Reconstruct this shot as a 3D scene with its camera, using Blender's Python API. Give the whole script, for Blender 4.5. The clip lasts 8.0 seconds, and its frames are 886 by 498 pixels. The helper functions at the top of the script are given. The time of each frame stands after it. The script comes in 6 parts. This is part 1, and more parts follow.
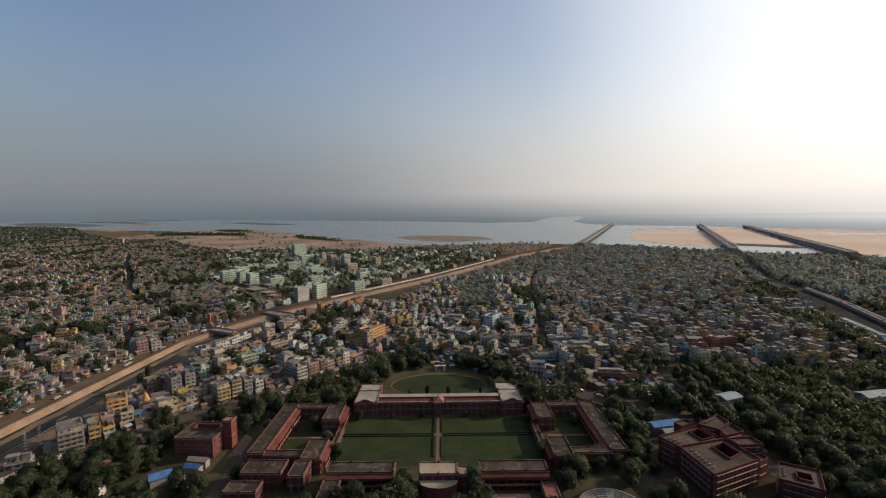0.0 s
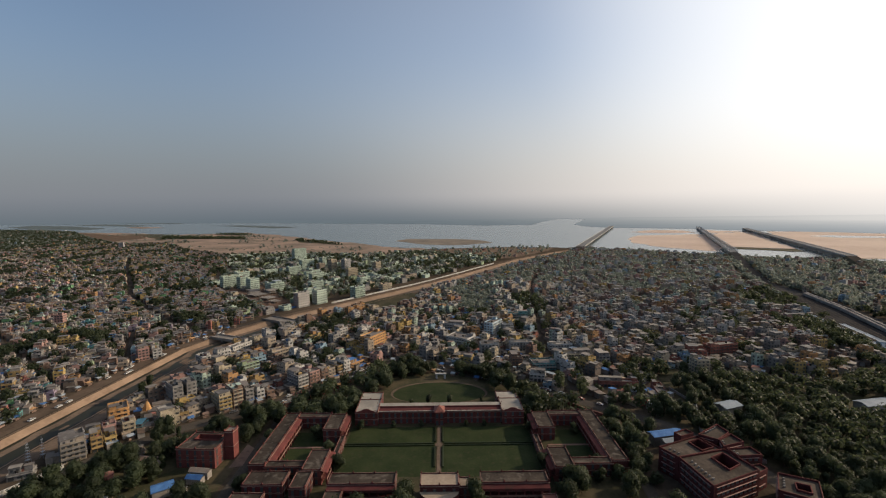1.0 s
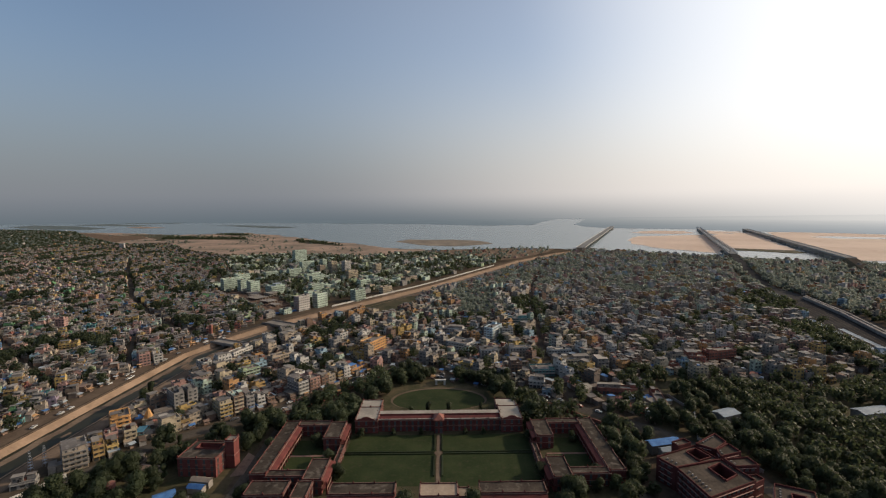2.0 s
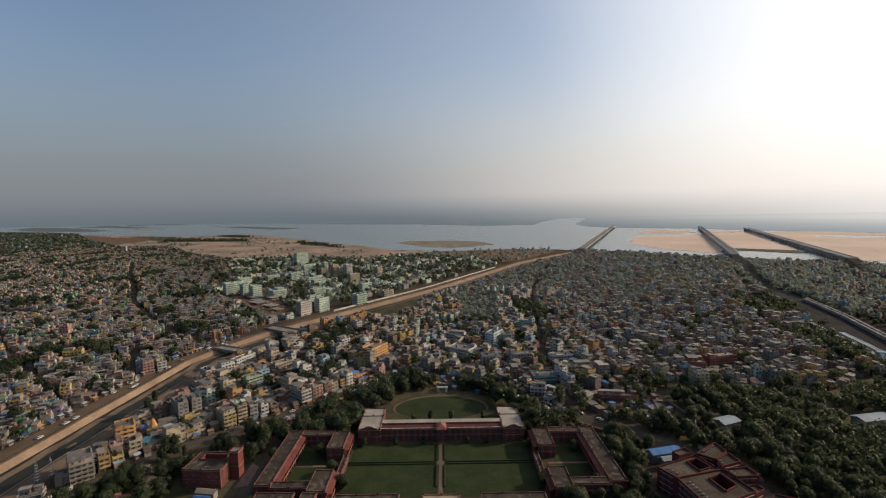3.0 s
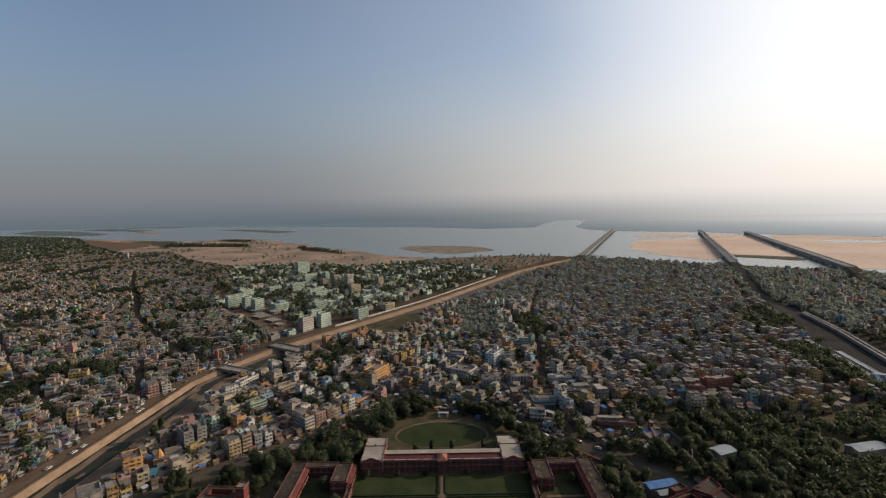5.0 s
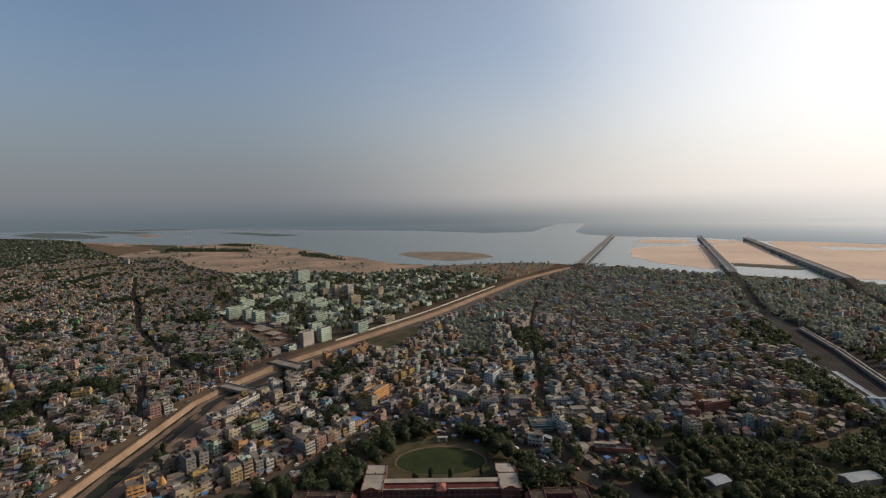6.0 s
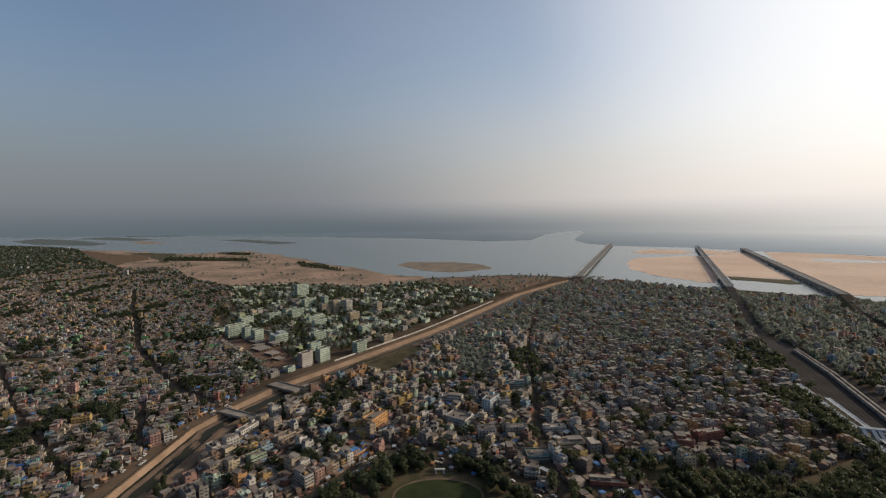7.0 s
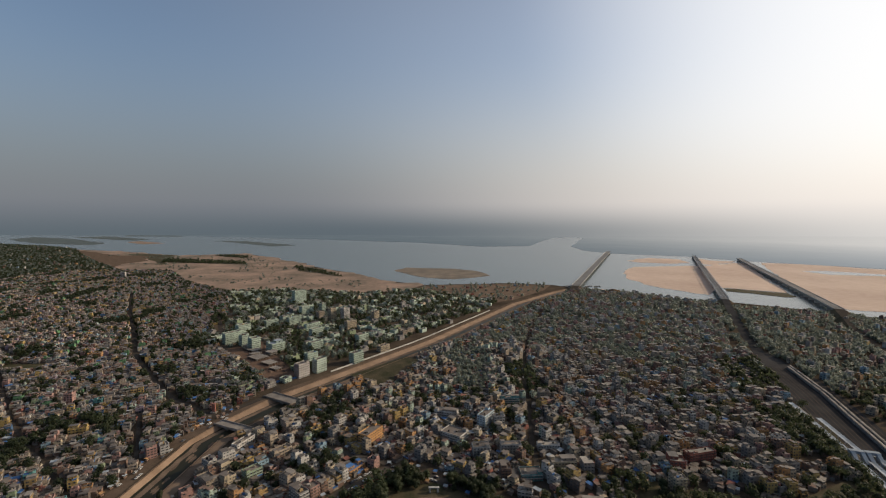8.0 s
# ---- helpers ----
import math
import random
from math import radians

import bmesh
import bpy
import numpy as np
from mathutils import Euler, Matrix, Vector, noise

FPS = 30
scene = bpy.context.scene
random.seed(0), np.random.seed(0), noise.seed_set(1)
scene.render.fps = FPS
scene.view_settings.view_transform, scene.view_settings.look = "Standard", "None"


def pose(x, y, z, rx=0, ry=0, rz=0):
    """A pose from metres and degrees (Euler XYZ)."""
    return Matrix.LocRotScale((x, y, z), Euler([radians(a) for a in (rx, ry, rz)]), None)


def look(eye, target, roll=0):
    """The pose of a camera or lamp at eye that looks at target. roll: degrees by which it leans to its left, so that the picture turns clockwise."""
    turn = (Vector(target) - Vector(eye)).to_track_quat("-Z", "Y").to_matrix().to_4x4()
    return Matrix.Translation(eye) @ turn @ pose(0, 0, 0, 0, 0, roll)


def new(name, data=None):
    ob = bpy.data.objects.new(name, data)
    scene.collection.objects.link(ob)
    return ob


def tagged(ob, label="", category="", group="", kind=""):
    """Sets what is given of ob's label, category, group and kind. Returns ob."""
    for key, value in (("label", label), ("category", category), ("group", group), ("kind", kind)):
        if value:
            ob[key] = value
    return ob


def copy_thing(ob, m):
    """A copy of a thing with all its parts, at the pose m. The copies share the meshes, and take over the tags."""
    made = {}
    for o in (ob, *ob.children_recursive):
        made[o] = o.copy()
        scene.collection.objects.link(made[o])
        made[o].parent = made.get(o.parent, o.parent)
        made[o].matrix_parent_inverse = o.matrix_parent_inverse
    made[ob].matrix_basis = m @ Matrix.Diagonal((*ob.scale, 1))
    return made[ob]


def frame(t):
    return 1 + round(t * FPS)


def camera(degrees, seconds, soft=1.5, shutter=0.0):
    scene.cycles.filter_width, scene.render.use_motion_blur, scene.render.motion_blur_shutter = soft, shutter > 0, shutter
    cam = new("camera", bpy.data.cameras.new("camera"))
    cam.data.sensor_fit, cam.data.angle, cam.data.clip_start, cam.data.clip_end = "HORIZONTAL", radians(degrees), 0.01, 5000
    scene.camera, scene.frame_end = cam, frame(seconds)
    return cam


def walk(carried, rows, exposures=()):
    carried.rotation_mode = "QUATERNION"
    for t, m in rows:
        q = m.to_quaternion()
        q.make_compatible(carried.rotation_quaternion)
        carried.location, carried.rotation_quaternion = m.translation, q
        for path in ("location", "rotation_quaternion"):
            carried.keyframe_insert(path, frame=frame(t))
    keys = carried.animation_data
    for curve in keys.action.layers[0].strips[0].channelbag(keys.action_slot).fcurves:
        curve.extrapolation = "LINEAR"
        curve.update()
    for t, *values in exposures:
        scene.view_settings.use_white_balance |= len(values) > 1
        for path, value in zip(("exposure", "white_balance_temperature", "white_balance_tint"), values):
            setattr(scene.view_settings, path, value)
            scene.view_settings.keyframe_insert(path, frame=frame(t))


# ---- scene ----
cam = camera(88.83, 8.0, soft=1.2)
ROWS = [
    (0.0, 0.00, 0.00, 120.02, -0.000, -5.457, -0.629),
    (0.5, -0.12, -0.50, 122.38, -0.008, -5.380, -0.743),
    (1.0, -0.39, -0.95, 124.46, -0.024, -5.170, -0.675),
    (1.5, 0.03, -1.39, 127.23, 0.016, -5.227, -0.635),
    (3.0, 0.19, -3.07, 136.74, 0.169, -5.337, -0.971),
    (3.5, 0.15, -3.64, 140.68, 0.214, -5.495, -1.328),
    (4.0, 0.39, -4.33, 144.91, 0.232, -5.521, -1.245),
    (4.5, 0.53, -5.25, 150.52, 0.229, -5.447, -1.201),
    (6.0, 1.16, -8.78, 177.28, 0.220, -5.184, -0.961),
    (6.5, 2.24, -10.33, 188.85, 0.143, -5.096, -0.977),
    (7.0, 2.13, -12.55, 200.09, 0.061, -4.554, -0.752),
    (7.5, 2.60, -14.28, 208.93, -0.104, -4.207, 0.068),
    (8.0, 2.47, -15.83, 213.97, -0.188, -4.191, 0.141),
]
walk(cam, [(t, pose(x, y, z, 90 + pitch, 0, yaw) @ pose(0, 0, 0, 0, 0, lean)) for t, x, y, z, yaw, pitch, lean in ROWS], exposures=[(0.0, -0.2), (4.5, -0.25), (7.0, -0.35), (8.0, -0.38)])

# ---- world and sun ----
SUN_AZ, SUN_EL = 73.0, 23.0
HAZE_COOL, HAZE_WARM = (3.35, 3.6, 4.05), (14.5, 13.4, 12.6)
LAND_COOL, LAND_WARM = (1.85, 2.3, 2.65), (15.0, 14.2, 13.4)
world = bpy.data.worlds.new("sky")
scene.world = world
world.use_nodes = True
wt = world.node_tree
wt.nodes.clear()


def wnode(kind, **kw):
    n = wt.nodes.new(kind)
    for k, v in kw.items():
        n.inputs[k].default_value = v
    return n


w_co = wnode("ShaderNodeTexCoord")
w_sep = wnode("ShaderNodeSeparateXYZ")
wt.links.new(w_co.outputs["Generated"], w_sep.inputs[0])
w_up = wt.nodes.new("ShaderNodeMath")
w_up.operation = "MAXIMUM"
w_up.inputs[1].default_value = 0.012
wt.links.new(w_sep.outputs[2], w_up.inputs[0])
w_com = wt.nodes.new("ShaderNodeCombineXYZ")
wt.links.new(w_sep.outputs[0], w_com.inputs[0])
wt.links.new(w_sep.outputs[1], w_com.inputs[1])
wt.links.new(w_up.outputs[0], w_com.inputs[2])
w_sky = wt.nodes.new("ShaderNodeTexSky")
w_sky.sky_type = "NISHITA"
w_sky.sun_disc = False
w_sky.sun_elevation, w_sky.sun_rotation = radians(SUN_EL), radians(SUN_AZ)
w_sky.altitude, w_sky.air_density, w_sky.dust_density, w_sky.ozone_density = 0, 1.0, 3.0, 2.0
wt.links.new(w_com.outputs[0], w_sky.inputs[0])
# the haze over the plain: thickest at the horizon, grey-blue away from the sun and nearly white below it
def wmath(op, a, b=0.0, c=0.0):
    n = wt.nodes.new("ShaderNodeMath")
    n.operation = op
    for k, v in enumerate((a, b, c)):
        if isinstance(v, (int, float)):
            n.inputs[k].default_value = v
        else:
            wt.links.new(v, n.inputs[k])
    return n.outputs[0]


def wrange(v, x0, x1, y0, y1):
    n = wt.nodes.new("ShaderNodeMapRange")
    n.interpolation_type = "SMOOTHSTEP"
    for k, q in enumerate((x0, x1, y0, y1)):
        n.inputs[k + 1].default_value = q
    wt.links.new(v, n.inputs[0])
    return n.outputs[0]


def wmix(f, a, b):
    n = wt.nodes.new("ShaderNodeMix")
    n.data_type = "RGBA"
    wt.links.new(f, n.inputs[0])
    for k, v in ((6, a), (7, b)):
        if isinstance(v, tuple):
            n.inputs[k].default_value = (*v, 1)
        else:
            wt.links.new(v, n.inputs[k])
    return n.outputs[2]


w_dir = wt.nodes.new("ShaderNodeVectorMath")
w_dir.operation = "DOT_PRODUCT"
w_dir.inputs[1].default_value = (math.sin(radians(SUN_AZ)), math.cos(radians(SUN_AZ)), 0)
wt.links.new(w_co.outputs["Generated"], w_dir.inputs[0])
toward_sun = wmath("POWER", wrange(w_dir.outputs["Value"], -0.2, 1.0, 0.0, 1.0), 1.4)
below_sun = wmath("POWER", wmath("MAXIMUM", wmath("MULTIPLY_ADD", w_dir.outputs["Value"], 0.8333, 0.1667), 0.0), 3.6)
elev = w_sep.outputs[2]
w_gain = wt.nodes.new("ShaderNodeVectorMath")
w_gain.operation = "SCALE"
wt.links.new(w_sky.outputs[0], w_gain.inputs[0])
wt.links.new(wrange(elev, 0.35, 0.8, 2.05, 1.15), w_gain.inputs["Scale"])
haze_tone = wmix(toward_sun, HAZE_COOL, HAZE_WARM)
w_near = wt.nodes.new("ShaderNodeVectorMath")
w_near.operation = "DOT_PRODUCT"
w_near.inputs[1].default_value = (math.sin(radians(SUN_AZ)) * math.cos(radians(SUN_EL)), math.cos(radians(SUN_AZ)) * math.cos(radians(SUN_EL)), math.sin(radians(SUN_EL)))
wt.links.new(w_co.outputs["Generated"], w_near.inputs[0])
glow = wmath("MULTIPLY", wmath("ADD", wrange(w_near.outputs["Value"], 0.5, 1.02, 0.0, 0.93), wrange(w_near.outputs["Value"], -0.2, 0.4, 0.0, 0.07)), wrange(elev, 0.0, 0.2, 0.3, 1.0))
hazy = wmix(wrange(elev, 0.34, 0.0, 0.12, 0.9), w_gain.outputs[0], haze_tone)
hazy = wmix(glow, hazy, (16.0, 16.0, 16.0))
land_tone = wmix(below_sun, LAND_COOL, LAND_WARM)
veiled = wmix(wrange(elev, 0.034, -0.036, 0.0, 1.0), hazy, land_tone)
w_bg = wnode("ShaderNodeBackground", Strength=0.08)
wt.links.new(veiled, w_bg.inputs[0])
w_out = wt.nodes.new("ShaderNodeOutputWorld")
wt.links.new(w_bg.outputs[0], w_out.inputs[0])

sun = new("sun", bpy.data.lights.new("sun", "SUN"))
sun.data.energy, sun.data.angle, sun.data.color = 5.0, radians(1.0), (1.0, 0.80, 0.57)
sun_way = Vector((math.sin(radians(SUN_AZ)) * math.cos(radians(SUN_EL)), math.cos(radians(SUN_AZ)) * math.cos(radians(SUN_EL)), math.sin(radians(SUN_EL))))
sun.matrix_world = look(sun_way * 100, (0, 0, 0))


# ---- materials ----
def mat(name, c1, c2, scale=0.05, fine=1.5, rough=0.9, sheen=0.0, spec=0.08, vary=0.18, metallic=0.0, bump=0.0, stain=None, tint=(0.82, 0.9, 1.0)):
    """A worn surface: c1 and c2 mixed by two scales of noise, with a small change from object to object."""
    m = bpy.data.materials.new(name)
    m.use_nodes = True
    nt = m.node_tree
    b = nt.nodes["Principled BSDF"]
    geo = nt.nodes.new("ShaderNodeNewGeometry")
    n1 = nt.nodes.new("ShaderNodeTexNoise")
    n1.inputs["Scale"].default_value, n1.inputs["Detail"].default_value = scale, 4
    n2 = nt.nodes.new("ShaderNodeTexNoise")
    n2.inputs["Scale"].default_value, n2.inputs["Detail"].default_value = fine, 3
    for n in (n1, n2):
        nt.links.new(geo.outputs["Position"], n.inputs["Vector"])
    add = nt.nodes.new("ShaderNodeMath")
    add.operation = "MULTIPLY_ADD"
    add.inputs[1].default_value = 0.5
    nt.links.new(n2.outputs[0], add.inputs[0])
    nt.links.new(n1.outputs[0], add.inputs[2])
    rng = nt.nodes.new("ShaderNodeMapRange")
    rng.inputs[1].default_value, rng.inputs[2].default_value = 0.56, 0.94
    nt.links.new(add.outputs[0], rng.inputs[0])
    mix = nt.nodes.new("ShaderNodeMix")
    mix.data_type = "RGBA"
    mix.inputs[6].default_value, mix.inputs[7].default_value = (*c1, 1), (*c2, 1)
    nt.links.new(rng.outputs[0], mix.inputs[0])
    base = mix.outputs[2]
    if stain:
        n3 = nt.nodes.new("ShaderNodeTexNoise")
        n3.inputs["Scale"].default_value, n3.inputs["Detail"].default_value = 0.33, 7
        nt.links.new(geo.outputs["Position"], n3.inputs["Vector"])
        edge = nt.nodes.new("ShaderNodeMapRange")
        edge.inputs[1].default_value, edge.inputs[2].default_value, edge.inputs[4].default_value = 0.54, 0.68, 0.75
        nt.links.new(n3.outputs[0], edge.inputs[0])
        spot = nt.nodes.new("ShaderNodeMix")
        spot.data_type = "RGBA"
        spot.inputs[7].default_value = (*stain, 1)
        nt.links.new(edge.outputs[0], spot.inputs[0])
        nt.links.new(base, spot.inputs[6])
        base = spot.outputs[2]
    info = nt.nodes.new("ShaderNodeObjectInfo")
    val = nt.nodes.new("ShaderNodeMapRange")
    val.inputs[3].default_value, val.inputs[4].default_value = 1 - vary, 1 + vary
    nt.links.new(info.outputs["Random"], val.inputs[0])
    hsv = nt.nodes.new("ShaderNodeHueSaturation")
    nt.links.new(val.outputs[0], hsv.inputs["Value"])
    nt.links.new(base, hsv.inputs["Color"])
    nt.links.new(hsv.outputs[0], b.inputs["Base Color"])
    b.inputs["Roughness"].default_value, b.inputs["Metallic"].default_value = rough, metallic
    b.inputs["Specular IOR Level"].default_value = spec
    b.inputs["Sheen Weight"].default_value, b.inputs["Sheen Roughness"].default_value = sheen, 0.6
    b.inputs["Sheen Tint"].default_value = (*tint, 1)
    if bump:
        bp = nt.nodes.new("ShaderNodeBump")
        bp.inputs["Strength"].default_value, bp.inputs["Distance"].default_value = bump, 0.3
        nt.links.new(n2.outputs[0], bp.inputs["Height"])
        nt.links.new(bp.outputs[0], b.inputs["Normal"])
    return m


def let_light_through(m, share, colour):
    """Thin leaves pass part of the light that falls on their far side."""
    nt = m.node_tree
    out = nt.nodes["Material Output"]
    thin = nt.nodes.new("ShaderNodeBsdfTranslucent")
    thin.inputs["Color"].default_value = (*colour, 1)
    blend = nt.nodes.new("ShaderNodeMixShader")
    blend.inputs[0].default_value = share
    nt.links.new(nt.nodes["Principled BSDF"].outputs[0], blend.inputs[1])
    nt.links.new(thin.outputs[0], blend.inputs[2])
    nt.links.new(blend.outputs[0], out.inputs["Surface"])


# sheen that pales roofs at low view angles, in place of haze
HAZE_SHEEN = 0.05
soil = mat("dusty_soil", (0.042, 0.034, 0.026), (0.092, 0.072, 0.054), 0.02, 0.4, spec=0.0)
asphalt = mat("asphalt", (0.05, 0.044, 0.04), (0.09, 0.078, 0.066), 0.05, 0.8, spec=0.0)
dirt_road = mat("dusty_road", (0.10, 0.075, 0.058), (0.17, 0.126, 0.095), 0.06, 0.7, spec=0.0)
river_mud = mat("river_mud", (0.13, 0.115, 0.095), (0.23, 0.19, 0.15), 0.02, 0.2, vary=0.03)
red_earth = mat("red_earth", (0.085, 0.058, 0.046), (0.145, 0.098, 0.074), 0.06, 0.7, spec=0.0)
tan_stone = mat("revetment_stone", (0.175, 0.122, 0.086), (0.265, 0.188, 0.134), 0.05, 0.6)
sand = mat("river_sand", (0.44, 0.31, 0.23), (0.56, 0.42, 0.32), 0.004, 0.05, sheen=0.1, vary=0.03)
scrub_sand = mat("scrubby_sand", (0.15, 0.122, 0.094), (0.33, 0.235, 0.18), 0.009, 0.06, vary=0.03)
lawn_mat = mat("mown_lawn", (0.019, 0.029, 0.011), (0.034, 0.044, 0.018), 0.08, 0.9, vary=0.05, stain=(0.04, 0.041, 0.021))
grass_mat = mat("rough_grass", (0.03, 0.034, 0.017), (0.08, 0.064, 0.04), 0.05, 0.5)
leaf = mat("leaves", (0.021, 0.03, 0.014), (0.046, 0.058, 0.027), 0.03, 1.2, rough=0.6, vary=0.35, spec=0.22)
# paler copy of the leaves for far trees: haze in colour and sheen
hazed_leaf = mat("hazed_leaves", (0.08, 0.105, 0.075), (0.118, 0.145, 0.105), 0.02, 0.4, rough=0.55, spec=0.4, sheen=0.3, tint=(0.9, 1.0, 0.92))
let_light_through(leaf, 0.4, (0.095, 0.118, 0.058))
let_light_through(hazed_leaf, 0.5, (0.20, 0.23, 0.20))
bark = mat("bark", (0.10, 0.08, 0.06), (0.16, 0.13, 0.10), 0.3, 3)
glass = mat("dark_window", (0.03, 0.035, 0.04), (0.05, 0.055, 0.06), 0.1, 1, rough=0.4, spec=0.4)
roof_grey = mat("roof_concrete", (0.085, 0.07, 0.057), (0.185, 0.15, 0.12), 0.06, 0.8, rough=0.6, spec=0.35, sheen=HAZE_SHEEN, stain=(0.07, 0.06, 0.05))
roof_dark = mat("stained_roof", (0.06, 0.05, 0.042), (0.125, 0.104, 0.086), 0.08, 0.9, rough=0.6, spec=0.35, sheen=HAZE_SHEEN, stain=(0.22, 0.2, 0.17))
roof_campus = mat("college_roof", (0.03, 0.024, 0.02), (0.066, 0.053, 0.043), 0.12, 0.9, stain=(0.13, 0.112, 0.095))
complex_roof = mat("dusty_complex_roof", (0.05, 0.04, 0.033), (0.105, 0.083, 0.067), 0.1, 0.8, stain=(0.055, 0.045, 0.037))
roof_beige = mat("beige_roof", (0.22, 0.17, 0.13), (0.32, 0.26, 0.2), 0.12, 0.9)
roof_white = mat("limewashed_roof", (0.22, 0.20, 0.175), (0.34, 0.31, 0.27), 0.1, 0.9)
red_wall = mat("red_brick_wall", (0.10, 0.032, 0.03), (0.15, 0.052, 0.046), 0.15, 2.0, stain=(0.07, 0.035, 0.03))
red_dark = mat("dark_red_wall", (0.075, 0.024, 0.025), (0.112, 0.037, 0.036), 0.15, 2.0, stain=(0.05, 0.03, 0.026))
trim_pale = mat("pale_trim", (0.15, 0.092, 0.077), (0.22, 0.14, 0.115), 0.2, 2)
blue_sheet = mat("blue_sheet_roof", (0.045, 0.11, 0.26), (0.08, 0.18, 0.38), 0.3, 2, rough=0.5)
cyan_sheet = mat("turquoise_sheet_roof", (0.10, 0.26, 0.33), (0.17, 0.36, 0.42), 0.3, 2, rough=0.5)
pale_sheet = mat("pale_metal_roof", (0.22, 0.26, 0.30), (0.32, 0.36, 0.40), 0.1, 1, rough=0.6)
concrete = mat("weathered_concrete", (0.17, 0.155, 0.14), (0.28, 0.255, 0.23), 0.1, 1.0)
tank_black = mat("black_plastic", (0.02, 0.02, 0.022), (0.04, 0.04, 0.04), 0.5, 2, rough=0.5)
steel = mat("painted_steel", (0.25, 0.27, 0.30), (0.36, 0.38, 0.40), 0.1, 1, rough=0.5)
ballast = mat("track_ballast", (0.036, 0.036, 0.037), (0.064, 0.062, 0.062), 0.03, 0.5, spec=0.0)
bridge_deck = mat("bridge_roadway", (0.12, 0.122, 0.125), (0.19, 0.19, 0.19), 0.02, 0.3, spec=0.2)
bridge_grey = mat("bridge_concrete", (0.30, 0.29, 0.28), (0.42, 0.41, 0.40), 0.02, 0.3)
car_white = mat("white_car_paint", (0.46, 0.46, 0.45), (0.52, 0.52, 0.5), 0.5, 2, rough=0.45, spec=0.5)
car_dark = mat("dark_car_paint", (0.08, 0.085, 0.1), (0.12, 0.12, 0.13), 0.5, 2, rough=0.45, spec=0.5)
rust = mat("rusty_rail", (0.06, 0.045, 0.038), (0.10, 0.075, 0.06), 0.3, 2)
rubber = mat("rubber", (0.02, 0.02, 0.02), (0.03, 0.03, 0.03), 0.5, 2)

PAINTS = {}
for paint_name, colour in (("cream", (0.62, 0.52, 0.36)), ("white", (0.66, 0.64, 0.60)), ("grey", (0.36, 0.34, 0.32)), ("pink", (0.56, 0.32, 0.27)),
                           ("yellow", (0.62, 0.43, 0.13)), ("mint", (0.56, 0.71, 0.58)), ("blue", (0.32, 0.50, 0.62)), ("orange", (0.62, 0.33, 0.12)),
                           ("brown", (0.32, 0.20, 0.145)), ("beige", (0.50, 0.41, 0.31)), ("turquoise", (0.15, 0.44, 0.44)), ("brick red", (0.40, 0.14, 0.10)), ("pale green", (0.38, 0.48, 0.28)),
                           ("dusty brown", (0.25, 0.19, 0.15)), ("ochre", (0.50, 0.33, 0.12)), ("lilac", (0.38, 0.30, 0.40)), ("leaf green", (0.16, 0.38, 0.17)), ("bright orange", (0.74, 0.42, 0.18)), ("deep blue", (0.07, 0.20, 0.42)), ("sky blue", (0.58, 0.80, 0.95))):
    grey_of = sum(colour) / 3
    keep = 1.0 if paint_name == "bright orange" else 0.84
    colour = tuple(0.72 * (keep * v + (1 - keep) * grey_of) for v in colour)
    PAINTS[paint_name] = mat(paint_name.replace(" ", "_") + "_paint", tuple(0.62 * v for v in colour), colour, 0.12, 1.2, sheen=0.06, vary=0.12, stain=tuple(0.35 * v for v in colour))


def water_mat(name, c, rough, bump_scale, strength, gloss=0.5):
    m = bpy.data.materials.new(name)
    m.use_nodes = True
    nt = m.node_tree
    b = nt.nodes["Principled BSDF"]
    b.inputs["Roughness"].default_value, b.inputs["IOR"].default_value = rough, 1.33
    b.inputs["Specular IOR Level"].default_value = gloss
    geo = nt.nodes.new("ShaderNodeNewGeometry")
    n = nt.nodes.new("ShaderNodeTexNoise")
    n.inputs["Scale"].default_value, n.inputs["Detail"].default_value = bump_scale, 4
    big = nt.nodes.new("ShaderNodeTexNoise")
    big.inputs["Scale"].default_value = 0.003
    mix = nt.nodes.new("ShaderNodeMix")
    mix.data_type = "RGBA"
    mix.inputs[6].default_value, mix.inputs[7].default_value = (*c, 1), (*[1.35 * v for v in c], 1)
    bp = nt.nodes.new("ShaderNodeBump")
    bp.inputs["Strength"].default_value = strength
    nt.links.new(geo.outputs["Position"], n.inputs["Vector"])
    nt.links.new(geo.outputs["Position"], big.inputs["Vector"])
    nt.links.new(big.outputs[0], mix.inputs[0])
    nt.links.new(mix.outputs[2], b.inputs["Base Color"])
    nt.links.new(n.outputs[0], bp.inputs["Height"])
    nt.links.new(bp.outputs[0], b.inputs["Normal"])
    return m


